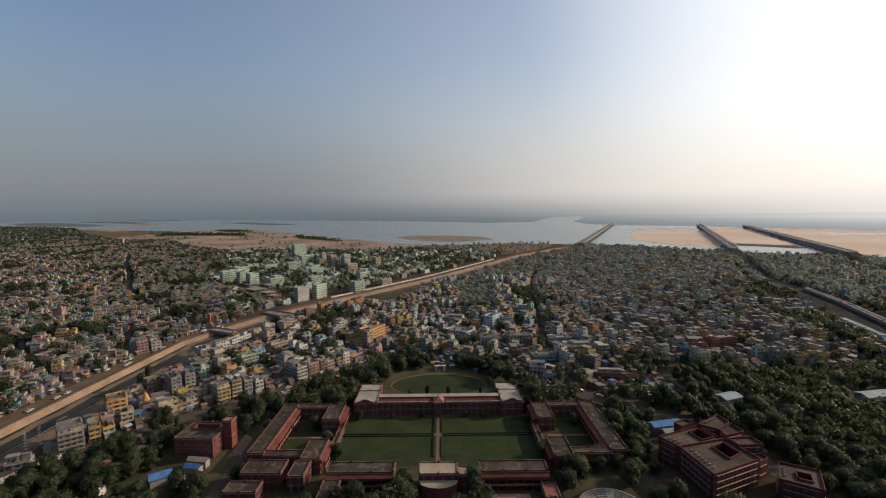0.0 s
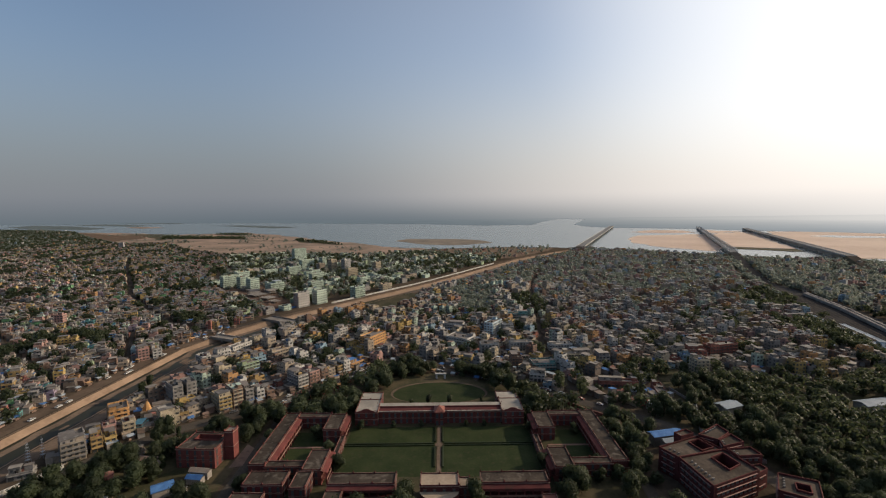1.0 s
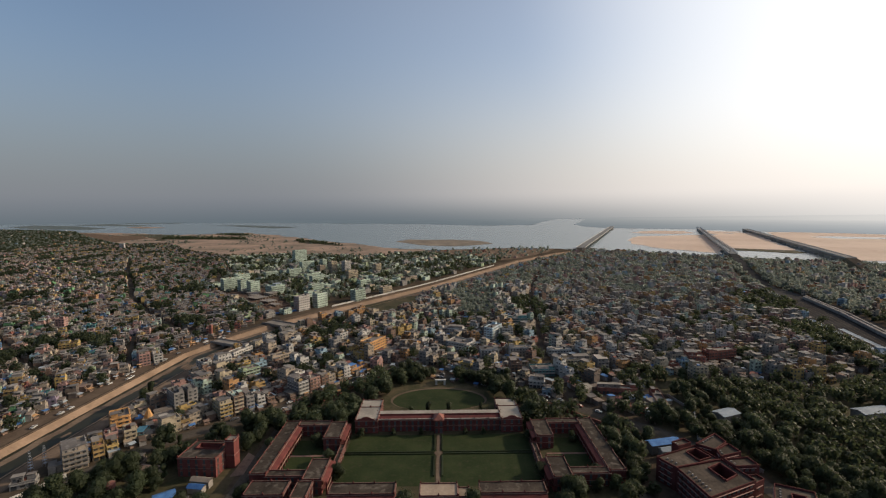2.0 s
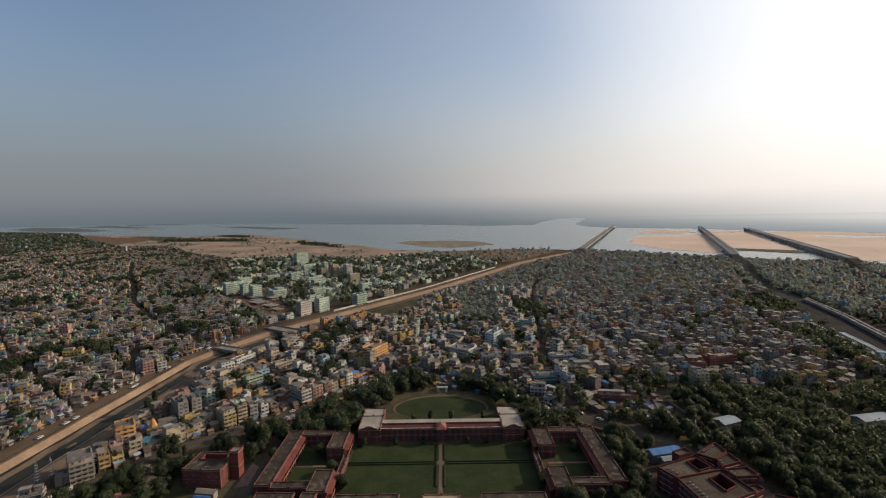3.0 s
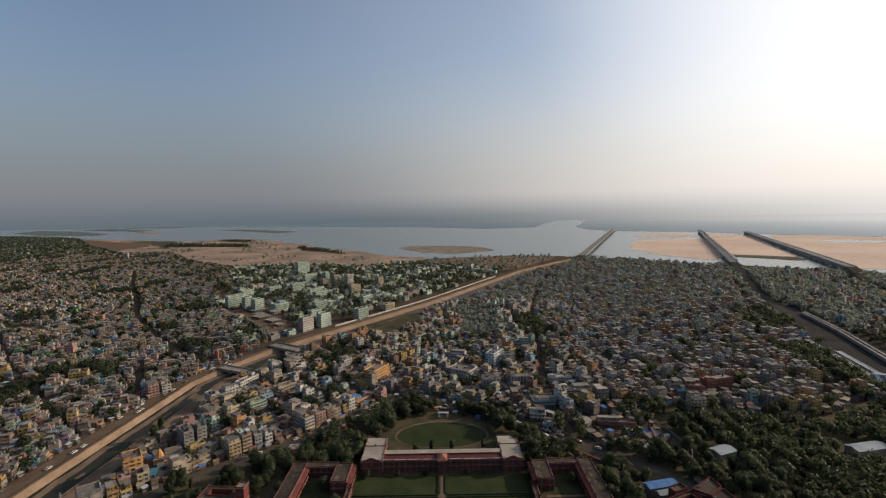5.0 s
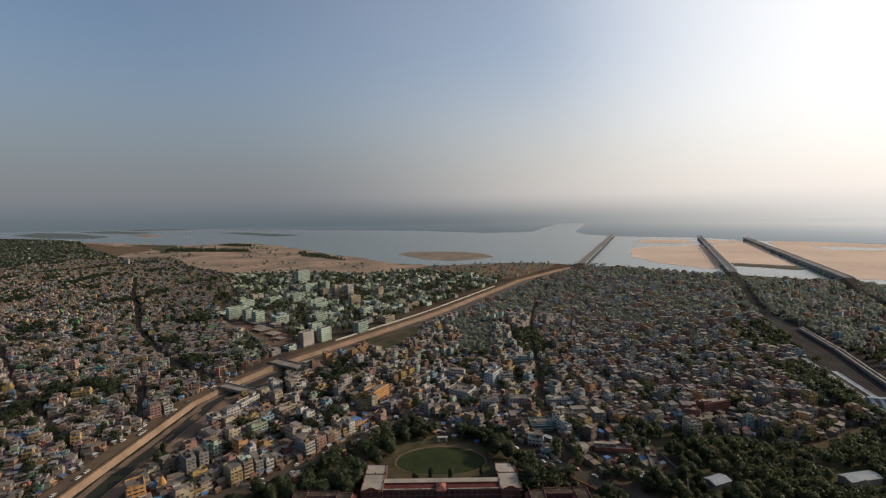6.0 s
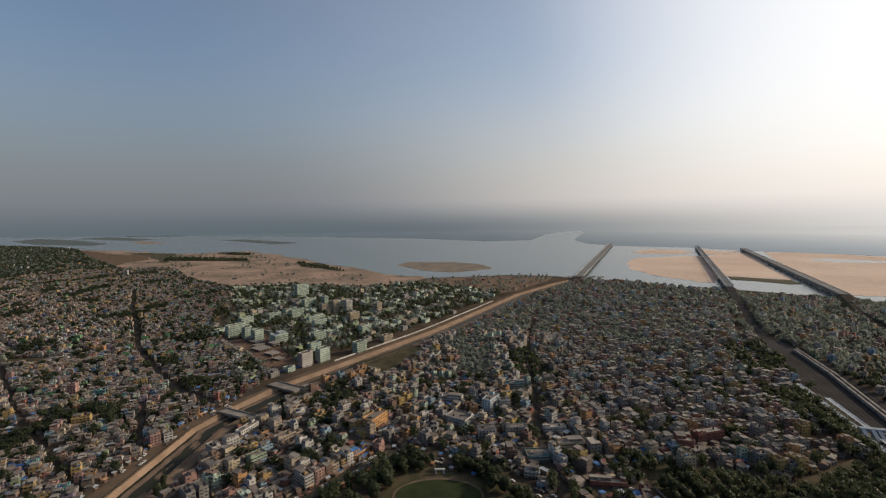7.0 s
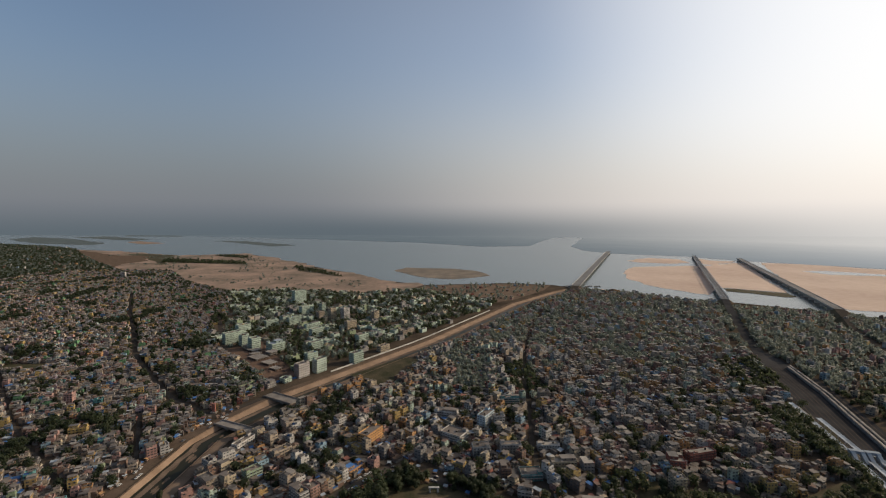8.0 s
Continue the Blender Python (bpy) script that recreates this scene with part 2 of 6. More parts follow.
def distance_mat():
    """The far bank as a backdrop: woods and fields, the haze of the distance put in as emission colour."""
    m = mat("far_land_haze", (0.012, 0.018, 0.02), (0.035, 0.042, 0.044), 0.004, 0.03, vary=0.0, spec=0.0)
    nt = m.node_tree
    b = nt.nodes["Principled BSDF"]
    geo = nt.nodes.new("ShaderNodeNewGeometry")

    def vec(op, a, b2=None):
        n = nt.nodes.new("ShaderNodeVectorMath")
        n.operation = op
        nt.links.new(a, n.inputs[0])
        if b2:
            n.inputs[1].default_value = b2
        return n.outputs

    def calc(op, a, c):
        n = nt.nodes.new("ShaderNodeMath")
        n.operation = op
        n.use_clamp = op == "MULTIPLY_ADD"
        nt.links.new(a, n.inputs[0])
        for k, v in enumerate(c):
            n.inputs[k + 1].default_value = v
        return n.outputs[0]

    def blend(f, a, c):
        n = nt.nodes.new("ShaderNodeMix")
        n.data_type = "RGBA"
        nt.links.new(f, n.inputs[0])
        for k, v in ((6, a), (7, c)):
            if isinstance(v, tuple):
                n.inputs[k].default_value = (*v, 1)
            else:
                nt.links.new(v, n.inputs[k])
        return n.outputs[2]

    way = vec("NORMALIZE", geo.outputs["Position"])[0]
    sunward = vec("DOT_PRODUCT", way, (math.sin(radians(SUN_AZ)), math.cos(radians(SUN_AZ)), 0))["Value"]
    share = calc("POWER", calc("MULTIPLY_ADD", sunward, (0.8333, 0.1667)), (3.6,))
    near_haze = blend(share, (0.115, 0.15, 0.175), (0.44, 0.48, 0.52))
    far_haze = blend(share, tuple(0.08 * v for v in LAND_COOL), tuple(0.08 * v for v in LAND_WARM))
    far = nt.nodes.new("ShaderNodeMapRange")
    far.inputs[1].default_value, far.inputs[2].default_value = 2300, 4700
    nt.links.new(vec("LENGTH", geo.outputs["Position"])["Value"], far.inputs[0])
    # the haze glows from the surface itself, whatever light falls on it
    nt.links.new(blend(far.outputs[0], near_haze, far_haze), b.inputs["Emission Color"])
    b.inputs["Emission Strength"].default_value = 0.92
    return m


far_land_haze = distance_mat()
# woodland colour lightened to blue-grey, with the haze mixed in
island_land = mat("hazed_wooded_island", (0.075, 0.098, 0.10), (0.115, 0.135, 0.135), 0.01, 0.1, vary=0.0)
river_water = water_mat("river_water", (0.105, 0.13, 0.135), 0.24, 0.15, 0.06)
canal_water = water_mat("canal_water", (0.022, 0.022, 0.014), 0.35, 0.5, 0.8, 0.1)


# ---- builders ----
class Shape:
    """Collects faces with material slots, and makes one mesh of them."""

    def __init__(self):
        self.v, self.f, self.m, self.slots = [], [], [], []
        self.x = self.y = self.z = 0.0
        self.c, self.s = 1.0, 0.0

    def at(self, x, y, z=0.0, turn=0.0):
        self.x, self.y, self.z = x, y, z
        self.c, self.s = math.cos(radians(turn)), math.sin(radians(turn))
        return self

    def slot(self, m):
        if m not in self.slots:
            self.slots.append(m)
        return self.slots.index(m)

    def face(self, pts, m):
        k = len(self.v)
        for a, b, h in pts:
            self.v.append((self.x + a * self.c - b * self.s, self.y + a * self.s + b * self.c, self.z + h))
        self.f.append(tuple(range(k, k + len(pts))))
        self.m.append(self.slot(m))

    def box(self, x0, y0, z0, x1, y1, z1, m, top=None, bottom=True):
        self.face([(x0, y0, z0), (x1, y0, z0), (x1, y0, z1), (x0, y0, z1)], m)
        self.face([(x1, y0, z0), (x1, y1, z0), (x1, y1, z1), (x1, y0, z1)], m)
        self.face([(x1, y1, z0), (x0, y1, z0), (x0, y1, z1), (x1, y1, z1)], m)
        self.face([(x0, y1, z0), (x0, y0, z0), (x0, y0, z1), (x0, y1, z1)], m)
        self.face([(x0, y0, z1), (x1, y0, z1), (x1, y1, z1), (x0, y1, z1)], top or m)
        if bottom:
            self.face([(x0, y1, z0), (x1, y1, z0), (x1, y0, z0), (x0, y0, z0)], m)

    def tube(self, x, y, z0, z1, r0, r1, m, n=8):
        ring = [(math.cos(2 * math.pi * i / n), math.sin(2 * math.pi * i / n)) for i in range(n)]
        for i in range(n):
            (a, b), (c, d) = ring[i], ring[(i + 1) % n]
            self.face([(x + a * r0, y + b * r0, z0), (x + c * r0, y + d * r0, z0), (x + c * r1, y + d * r1, z1), (x + a * r1, y + b * r1, z1)], m)
        self.face([(x + a * r1, y + b * r1, z1) for a, b in ring], m)

    def mesh(self, name):
        me = bpy.data.meshes.new(name)
        me.from_pydata(self.v, [], self.f)
        for m in self.slots:
            me.materials.append(m)
        me.polygons.foreach_set("material_index", self.m)
        me.update()
        return me

    def thing(self, name, **tags):
        return tagged(new(name, self.mesh(name)), **tags)


def part(name, shape, parent, label=""):
    ob = new(name, shape if isinstance(shape, bpy.types.Mesh) else shape.mesh(name))
    ob.parent = parent
    return tagged(ob, label=label) if label else ob


def root(name, x, y, z=0.0, turn=0.0, **tags):
    ob = new(name)
    ob.matrix_basis = pose(x, y, z, 0, 0, turn)
    return tagged(ob, **tags)


def strip(shape, line, half, z, m, shift=0.0):
    """A band of the given half width along a line of points, mitred at the bends."""
    pts = [Vector(p) for p in line]
    left, right = [], []
    for i, p in enumerate(pts):
        a = (pts[i] - pts[i - 1]).normalized() if i else (pts[1] - pts[0]).normalized()
        b = (pts[i + 1] - pts[i]).normalized() if i < len(pts) - 1 else a
        t = (a + b).normalized()
        n = Vector((-t.y, t.x)) / max(0.5, t.dot(a))
        left.append(p + n * (half + shift))
        right.append(p - n * (half - shift))
    for i in range(len(pts) - 1):
        shape.face([(*right[i], z), (*right[i + 1], z), (*left[i + 1], z), (*left[i], z)], m)


def patch(name, pts, z, m, **tags):
    s = Shape()
    s.face([(x, y, z) for x, y in pts], m)
    return s.thing(name, **tags)


def inside(x, y, poly):
    odd = False
    for (ax, ay), (bx, by) in zip(poly, poly[1:] + poly[:1]):
        if (ay > y) != (by > y) and x < (bx - ax) * (y - ay) / (by - ay) + ax:
            odd = not odd
    return odd


def away(x, y, line):
    best = 1e9
    for (ax, ay), (bx, by) in zip(line, line[1:]):
        dx, dy = bx - ax, by - ay
        u = max(0.0, min(1.0, ((x - ax) * dx + (y - ay) * dy) / (dx * dx + dy * dy)))
        best = min(best, math.hypot(x - ax - u * dx, y - ay - u * dy))
    return best


# ---- the plan: canal, roads, river ----
CANAL = [(-222, 60), (-221, 224), (-213, 400), (-200, 445), (-173, 505), (0, 745), (203, 1085), (338, 1250), (412, 1322)]


def canal_x(y):
    for (ax, ay), (bx, by) in zip(CANAL, CANAL[1:]):
        if ay <= y <= by:
            return ax + (bx - ax) * (y - ay) / (by - ay)
    return CANAL[0][0] if y < CANAL[0][1] else CANAL[-1][0]


rows_y = [-4900, -800, 0, 60, 150, 224, 300, 400, 445, 475, 505, 560, 625, 685, 745, 820, 900, 990, 1085, 1165, 1250, 1322, 1330, 2000, 3400, 4900]
ground_shape = Shape()
for y0, y1 in zip(rows_y, rows_y[1:]):
    def column(y):
        c, d = canal_x(y), (0 if y > 1325 else 3.6)
        k = max(0.0, min(1.0, (y - 400) / 120))
        return [(-4900, 0), (-1800, 0), (-600, 0), (c - 24.5 + 2.5 * k, 0), (c - 19.5 + 10 * k, -d), (c + 0.5 + 7.5 * k, -d), (c + 3.5 + 10.5 * k, -0.1), (700, 0), (1900, 0), (4900, 0)]
    for k, (p, q, r, s) in enumerate(zip(column(y0), column(y0)[1:], column(y1)[1:], column(y1))):
        ground_shape.face([(p[0], y0, p[1]), (q[0], y0, q[1]), (r[0], y1, r[1]), (s[0], y1, s[1])], (tan_stone if k == 3 else dirt_road) if k in (3, 5) and y1 < 1326 else soil)
ground_shape.thing("ground", label="dusty brown earth of the plain with a cut canal bed", category="ground", kind="structure")

water_shape = Shape()
strip(water_shape, CANAL, 17.0, -2.9, canal_water, 6.0)
water_shape.thing("water_canal", label="dull green-grey water standing in the canal", category="water", kind="structure")

mud_rng = random.Random(3)
for mud_off, mud_half in ((15.5, 2.6), (-1.5, 1.8)):
    mud_line = []
    for (ax, ay), (bx, by) in zip(CANAL[:-1], CANAL[1:-1]):
        n = max(1, int(math.hypot(bx - ax, by - ay) / 9))
        for i in range(n):
            far_on = max(0.0, min(1.0, (ay + (by - ay) * i / n - 400) / 120))
            mud_line.append((ax + (bx - ax) * i / n - mud_off + (8 if mud_off > 0 else 12) * far_on + mud_rng.uniform(-1.3, 1.3), ay + (by - ay) * i / n))
    mud_shape = Shape()
    strip(mud_shape, mud_line, mud_half, -2.87, dirt_road)
    mud_shape.thing("ground_mud_edge", label="brown mud edge along the shallow canal water", category="mud", kind="structure")

LINES = {
    "left_bank": [(x - (33 if y < 430 else 28), y) for x, y in CANAL],
    "right_bank": [(x + (9 if y < 430 else 17.5), y) for x, y in CANAL[:-1]],
    "front": [(-200, 165), (-190, 190), (-183, 206), (-176, 219), (-166, 234), (-151, 249), (-137, 260), (-124, 270), (-112, 278), (-103, 289), (-92, 299), (-79, 312), (-70, 327), (-59, 340), (-44, 352), (-28, 351), (3, 335), (29, 322), (47, 309), (78, 287), (101, 266), (124, 248), (143, 220), (152, 175), (150, 90)],
    "old_street": [(-839, 1201), (-658, 932), (-556, 794), (-464, 661), (-387, 576), (-308, 496), (-236, 452)],
    "lane_west": [(-308, 496), (-322, 456), (-279, 390), (-262, 360)],
    "mid_street": [(215, 940), (160, 790), (143, 725), (114, 589), (101, 479), (89, 401), (84, 345), (86, 280)],
    "cross_street": [(-192, 436), (-164, 412), (-113, 391), (-42, 360)],
    "east_lane": [(86, 300), (150, 300), (175, 330), (260, 300), (330, 330)],
    "rail_mid": [(505, 685), (482, 610), (468, 568)],
    "rail": [(482, 610), (452, 515), (427, 453), (402, 390), (372, 318), (325, 200)],
    "rail_far": [(708, 1100), (680, 1040), (590, 860), (542, 765), (505, 685)],
    "platform": [(400, 484), (366, 363), (346, 300), (318, 210)],
    "third_approach": [(882, 973), (807, 882), (710, 687), (640, 560)],
    "hospital_lane": [(-236, 452), (-196, 520), (-215, 560), (-345, 700), (-470, 930)],
    "west_cross": [(-262, 300), (-420, 420), (-640, 620)],
    "west_lane_far": [(-464, 661), (-620, 640), (-800, 760)],
    "south_lane": [(-99, 300), (-98, 230), (-97, 150), (-100, 60)],
    "east_drive": [(92, 262), (91, 209), (88, 175), (82, 120)],
}
WIDTHS = {"left_bank": 5, "right_bank": 5, "front": 4.5, "old_street": 3.2, "lane_west": 1.6, "mid_street": 2.4, "cross_street": 3, "east_lane": 4, "rail": 29, "rail_mid": 18, "platform": 8, "third_approach": 7, "rail_far": 8,
          "hospital_lane": 4, "west_cross": 1.4, "west_lane_far": 2.5, "south_lane": 2.6, "east_drive": 2.6}
for k, (name, line) in enumerate(LINES.items()):
    s = Shape()
    dusty = name in ("left_bank", "right_bank")
    strip(s, line, WIDTHS[name], 0.05 + 0.012 * k, dirt_road if dusty else ballast if name.startswith("rail") else concrete if name == "platform" else asphalt)
    s.thing("railway_yard" if name.startswith("rail") else "pavement_platform" if name == "platform" else "road", label="brown ballasted railway yard with several tracks" if name.startswith("rail") else "long grey station platform beside the tracks" if name == "platform" else "dusty unpaved bank road along the canal" if dusty else "worn grey asphalt street between houses",
            category="railway" if name.startswith("rail") else "platform" if name == "platform" else "road", kind="structure")

wall_shape = Shape()
KERB = [(x + (3.6 if y < 430 else 15), y) for x, y in CANAL]
strip(wall_shape, KERB, 0.45, 0.62, tan_stone)
strip(wall_shape, [(x - 0.45, y) for x, y in KERB], 0.06, 0.3, tan_stone)
strip(wall_shape, [(x - (24.8 if y < 430 else 22.5), y) for x, y in CANAL], 0.4, 0.5, tan_stone)
wall_shape.thing("trim_canal_kerb", label="pale stone kerb along the lower canal bank", category="kerb", kind="structure")

RIVER_NEAR = [(-4800, 3900), (-3187, 3254), (-2630, 3032), (-2259, 2787), (-1860, 2622), (-1385, 2371), (-1192, 2446), (-1102, 2522), (-908, 2316), (-730, 2114), (-468, 1798), (-315, 1640),
              (-200, 1480), (-50, 1371), (218, 1415), (350, 1376), (406, 1312), (512, 1262), (584, 1181), (641, 1115), (694, 1126), (835, 1015), (937, 918), (1500, 600), (3000, 0), (4800, -600)]
RIVER_FAR = [(4800, 900), (3000, 1300), (1823, 1819), (1439, 2161), (1327, 2370), (971, 2577), (887, 2786), (913, 3149), (1350, 4300), (1384, 4609), (1142, 4478), (894, 3950), (633, 3199), (292, 3128),
             (-175, 3575), (-1119, 4053), (-2415, 4600), (-4800, 4750)]
patch("water_river", RIVER_NEAR + RIVER_FAR, 0.5, river_water, label="wide calm grey-blue river", category="water", kind="structure")
patch("backdrop_far_bank", RIVER_FAR[::-1] + [(4890, 900), (4890, 4890), (-4890, 4890)], 0.9, far_land_haze, label="hazy blue-grey far bank of the river", category="far bank", kind="structure")


def blob(name, pts, z, m, label, category="sandbank", wobble=25, **tags):
    """A low island or bank with an uneven, finely broken outline."""
    out = []
    for (ax, ay), (bx, by) in zip(pts, pts[1:] + pts[:1]):
        n = max(2, int(math.hypot(bx - ax, by - ay) / 40))
        for i in range(n):
            u = i / n
            k = 0 if i == 0 else wobble
            out.append((ax + (bx - ax) * u + random.uniform(-k, k), ay + (by - ay) * u + random.uniform(-k, k)))
    return patch(name, out, z, m, label=label, category=category, kind="structure", **tags)


blob("ground_sand_spit", [(-2259, 2787), (-1860, 2622), (-1385, 2371), (-1192, 2446), (-1102, 2522), (-908, 2316), (-730, 2114), (-468, 1798), (-315, 1640), (-200, 1480), (-50, 1371), (-66, 1295), (-217, 1217), (-460, 1291), (-578, 1259), (-813, 1421), (-1042, 1714), (-1224, 1711), (-1556, 2019), (-2153, 2656)], 0.7, scrub_sand, "broad dry sandy river flat with patches of scrub")
blob("sandbank", [(-182, 1728), (-141, 1844), (45, 1807), (151, 1698), (177, 1585), (38, 1497), (-80, 1566)], 0.8, river_mud, "low muddy sandbank lying in the river", wobble=12)
SANDY = "wide pale orange sandbank between the bridges"
blob("sandbank", [(720, 1744), (637, 1506), (654, 1347), (708, 1227), (733, 1200), (800, 1290), (1082, 1931), (812, 1882)], 0.8, sand, SANDY, wobble=10)
blob("sandbank", [(891, 2149), (1075, 2300), (1189, 2212), (1148, 2050), (1025, 2023), (917, 2070)], 0.8, sand, "thin wet sandbar among shallow channels", wobble=14)
blob("sandbank", [(760, 1290), (854, 1327), (906, 1287), (972, 1239), (1401, 2055), (1354, 2054), (1144, 1930), (1082, 1931)], 0.84, sand, SANDY, wobble=8)
blob("sandbank", [(1308, 2274), (1317, 2158), (1404, 2133), (1343, 2064), (1195, 1966), (1181, 2026)], 0.8, sand, "thin wet sandbar among shallow channels", wobble=12)
blob("sandbank", [(453, 1312), (513, 1253), (600, 1199), (587, 1180), (499, 1222), (443, 1285)], 0.8, sand, "narrow sandy beach along the town bank", wobble=4)
blob("sandbank", [(1473, 2056), (1632, 2011), (1823, 1760), (3000, 1240), (2600, 560), (1300, 740), (1003, 986), (938, 1010), (948, 1083), (1098, 1386)], 0.8, sand, "wide pale orange sandbank beyond the railway bridge", wobble=10)
blob("water_pool", [(1410, 1737), (1520, 1757), (1646, 1639), (1760, 1540), (1599, 1592), (1438, 1636)], 1.0, river_water, "shallow pool of water left on the sand", "water", wobble=8)
blob("sandbank", [(842, 1317), (890, 1286), (970, 1230), (955, 1177), (915, 1168), (866, 1229), (819, 1266)], 1.2, grass_mat, "dark weedy strip on the sandbank", wobble=6)
blob("sandbank", [(-2444, 2879), (-2043, 2616), (-1752, 2396), (-1526, 2334), (-1374, 2100), (-1394, 1951), (-1360, 1822), (-1619, 2095), (-1985, 2462)], 1.1, dirt_road, "reddish mud flat behind the wooded bank", wobble=14)
for scrub_patch in ([(-1330, 2180), (-900, 2060), (-850, 1950), (-1270, 2020)], [(-620, 1900), (-400, 1660), (-340, 1560), (-560, 1740)], [(-1150, 2430), (-960, 2300), (-1000, 2240), (-1190, 2350)], [(-1763, 2500), (-1426, 2404), (-1180, 1900), (-1330, 2080)]):
    blob("scrub_ground", scrub_patch, 0.95, grass_mat, "dark scrubby patch on the sand flat", "scrub", wobble=14)
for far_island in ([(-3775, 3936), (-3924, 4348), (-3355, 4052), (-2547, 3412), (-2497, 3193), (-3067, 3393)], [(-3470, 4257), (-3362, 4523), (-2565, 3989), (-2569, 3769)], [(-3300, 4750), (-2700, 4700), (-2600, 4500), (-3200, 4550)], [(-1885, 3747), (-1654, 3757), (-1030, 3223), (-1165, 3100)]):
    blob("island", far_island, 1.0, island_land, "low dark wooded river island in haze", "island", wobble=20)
blob("sandbank", [(-2497, 3562), (-2479, 3703), (-2104, 3429), (-2192, 3309)], 0.8, scrub_sand, "low muddy sandbank lying in the river", wobble=15)


# ---- houses ----
def house_shapes(w, d, floors, paint, roof, rng, trim=None, storey=3.1, balcony=True, windows=True, fine=False, shades=False):
    """The parts of a flat-roofed house, about its own base: wall, roof, stair room, tank, balconies."""
    h, t = floors * storey, 0.25
    a, b = w / 2, d / 2
    trim = trim or paint
    wall, top, stair, tank, slabs, upper = Shape(), Shape(), Shape(), Shape(), [], Shape()
    p = h + 0.9
    wall.face([(-a, -b, -0.3), (a, -b, -0.3), (a, -b, p), (-a, -b, p)], paint)
    wall.face([(a, -b, -0.3), (a, b, -0.3), (a, b, p), (a, -b, p)], paint)
    wall.face([(a, b, -0.3), (-a, b, -0.3), (-a, b, p), (a, b, p)], paint)
    wall.face([(-a, b, -0.3), (-a, -b, -0.3), (-a, -b, p), (-a, b, p)], paint)
    e, g = a - t, b - t
    top.face([(-e, -g, h), (e, -g, h), (e, g, h), (-e, g, h)], roof)
    ring, inner = [(-a, -b), (a, -b), (a, b), (-a, b)], [(-e, -g), (e, -g), (e, g), (-e, g)]
    for i in range(4):
        (x0, y0), (x1, y1), (x2, y2), (x3, y3) = ring[i], ring[(i + 1) % 4], inner[(i + 1) % 4], inner[i]
        top.face([(x0, y0, p), (x1, y1, p), (x2, y2, p), (x3, y3, p)], trim)
        top.face([(x3, y3, p), (x2, y2, p), (x2, y2, h), (x3, y3, h)], paint)
    if windows:
        for side in range(4):
            half, off = (a, b) if side % 2 == 0 else (b, a)
            n = max(1, int(2 * half / 2.5))
            for k in range(floors):
                for i in range(n):
                    if not fine and rng.random() < 0.25:
                        continue
                    u = -half + (i + 0.5) * 2 * half / n
                    z0, z1, q = k * storey + 0.75, k * storey + 2.1, 0.6 + 0.35 * rng.random()
                    if k == 0 and rng.random() < 0.4:
                        z0, z1, q = 0.0, 2.3, 1.0
                    o = off + 0.05
                    pts = [(u - q, -o), (u + q, -o)] if side == 0 else [(o, u - q), (o, u + q)] if side == 1 else [(u + q, o), (u - q, o)] if side == 2 else [(-o, u + q), (-o, u - q)]
                    (x0, y0), (x1, y1) = pts
                    wall.face([(x0, y0, z0), (x1, y1, z0), (x1, y1, z1), (x0, y0, z1)], glass)
                    if shades:
                        # a thin slab over the window keeps sun and rain off
                        nx, ny = ((0, -1), (1, 0), (0, 1), (-1, 0))[side]
                        sx0, sy0, sx1, sy1 = x0 + 0.5 * nx, y0 + 0.5 * ny, x1 + 0.5 * nx, y1 + 0.5 * ny
                        wall.face([(sx0, sy0, z1 + 0.05), (sx1, sy1, z1 + 0.05), (x1, y1, z1 + 0.15), (x0, y0, z1 + 0.15)], trim)
                        wall.face([(x0, y0, z1 + 0.03), (x1, y1, z1 + 0.03), (sx1, sy1, z1 - 0.05), (sx0, sy0, z1 - 0.05)], trim)
                        wall.face([(sx0, sy0, z1 - 0.05), (sx1, sy1, z1 - 0.05), (sx1, sy1, z1 + 0.05), (sx0, sy0, z1 + 0.05)], trim)
    if balcony:
        for k in range(1, floors + 1):
            deep = 0.5 if k == floors else 1.1
            z = k * storey
            slab = Shape()
            slab.box(-a * 0.96, -b - deep, z - 0.15, a * 0.96, -b + 0.02, z, trim)
            if k < floors:
                slab.box(-a * 0.96, -b - deep, z, a * 0.96, -b - deep + 0.12, z + 0.85, trim)
            slabs.append(slab)
    sw, sd = min(3.2, w * 0.35), min(4.0, d * 0.4)
    sx, sy = rng.choice((-1, 1)) * (e - sw / 2 - 0.3), rng.choice((-1, 1)) * (g - sd / 2 - 0.3)
    stair.box(sx - sw / 2, sy - sd / 2, h, sx + sw / 2, sy + sd / 2, h + 2.5, paint, roof, False)
    stair.box(sx - sw / 2 - 0.25, sy - sd / 2 - 0.25, h + 2.5, sx + sw / 2 + 0.25, sy + sd / 2 + 0.25, h + 2.65, roof)
    if rng.random() < 0.55 and floors < 5:
        # a half-built upper storey on one side of the roof
        uw, ud = rng.uniform(0.4, 0.6) * w, rng.uniform(0.45, 0.8) * d
        ux, uy = -math.copysign(e - uw / 2, sx), math.copysign(g - ud / 2, sy)
        uh = h + rng.uniform(2.3, 2.9)
        upper.box(ux - uw / 2, uy - ud / 2, h, ux + uw / 2, uy + ud / 2, uh, paint if rng.random() < 0.6 else concrete, roof, False)
        upper.box(ux - uw / 2 - 0.3, uy - ud / 2 - 0.3, uh, ux + uw / 2 + 0.3, uy + ud / 2 + 0.3, uh + 0.14, rng.choice((roof, roof, concrete, roof_dark, roof, cyan_sheet if rng.random() < 0.05 else roof)))
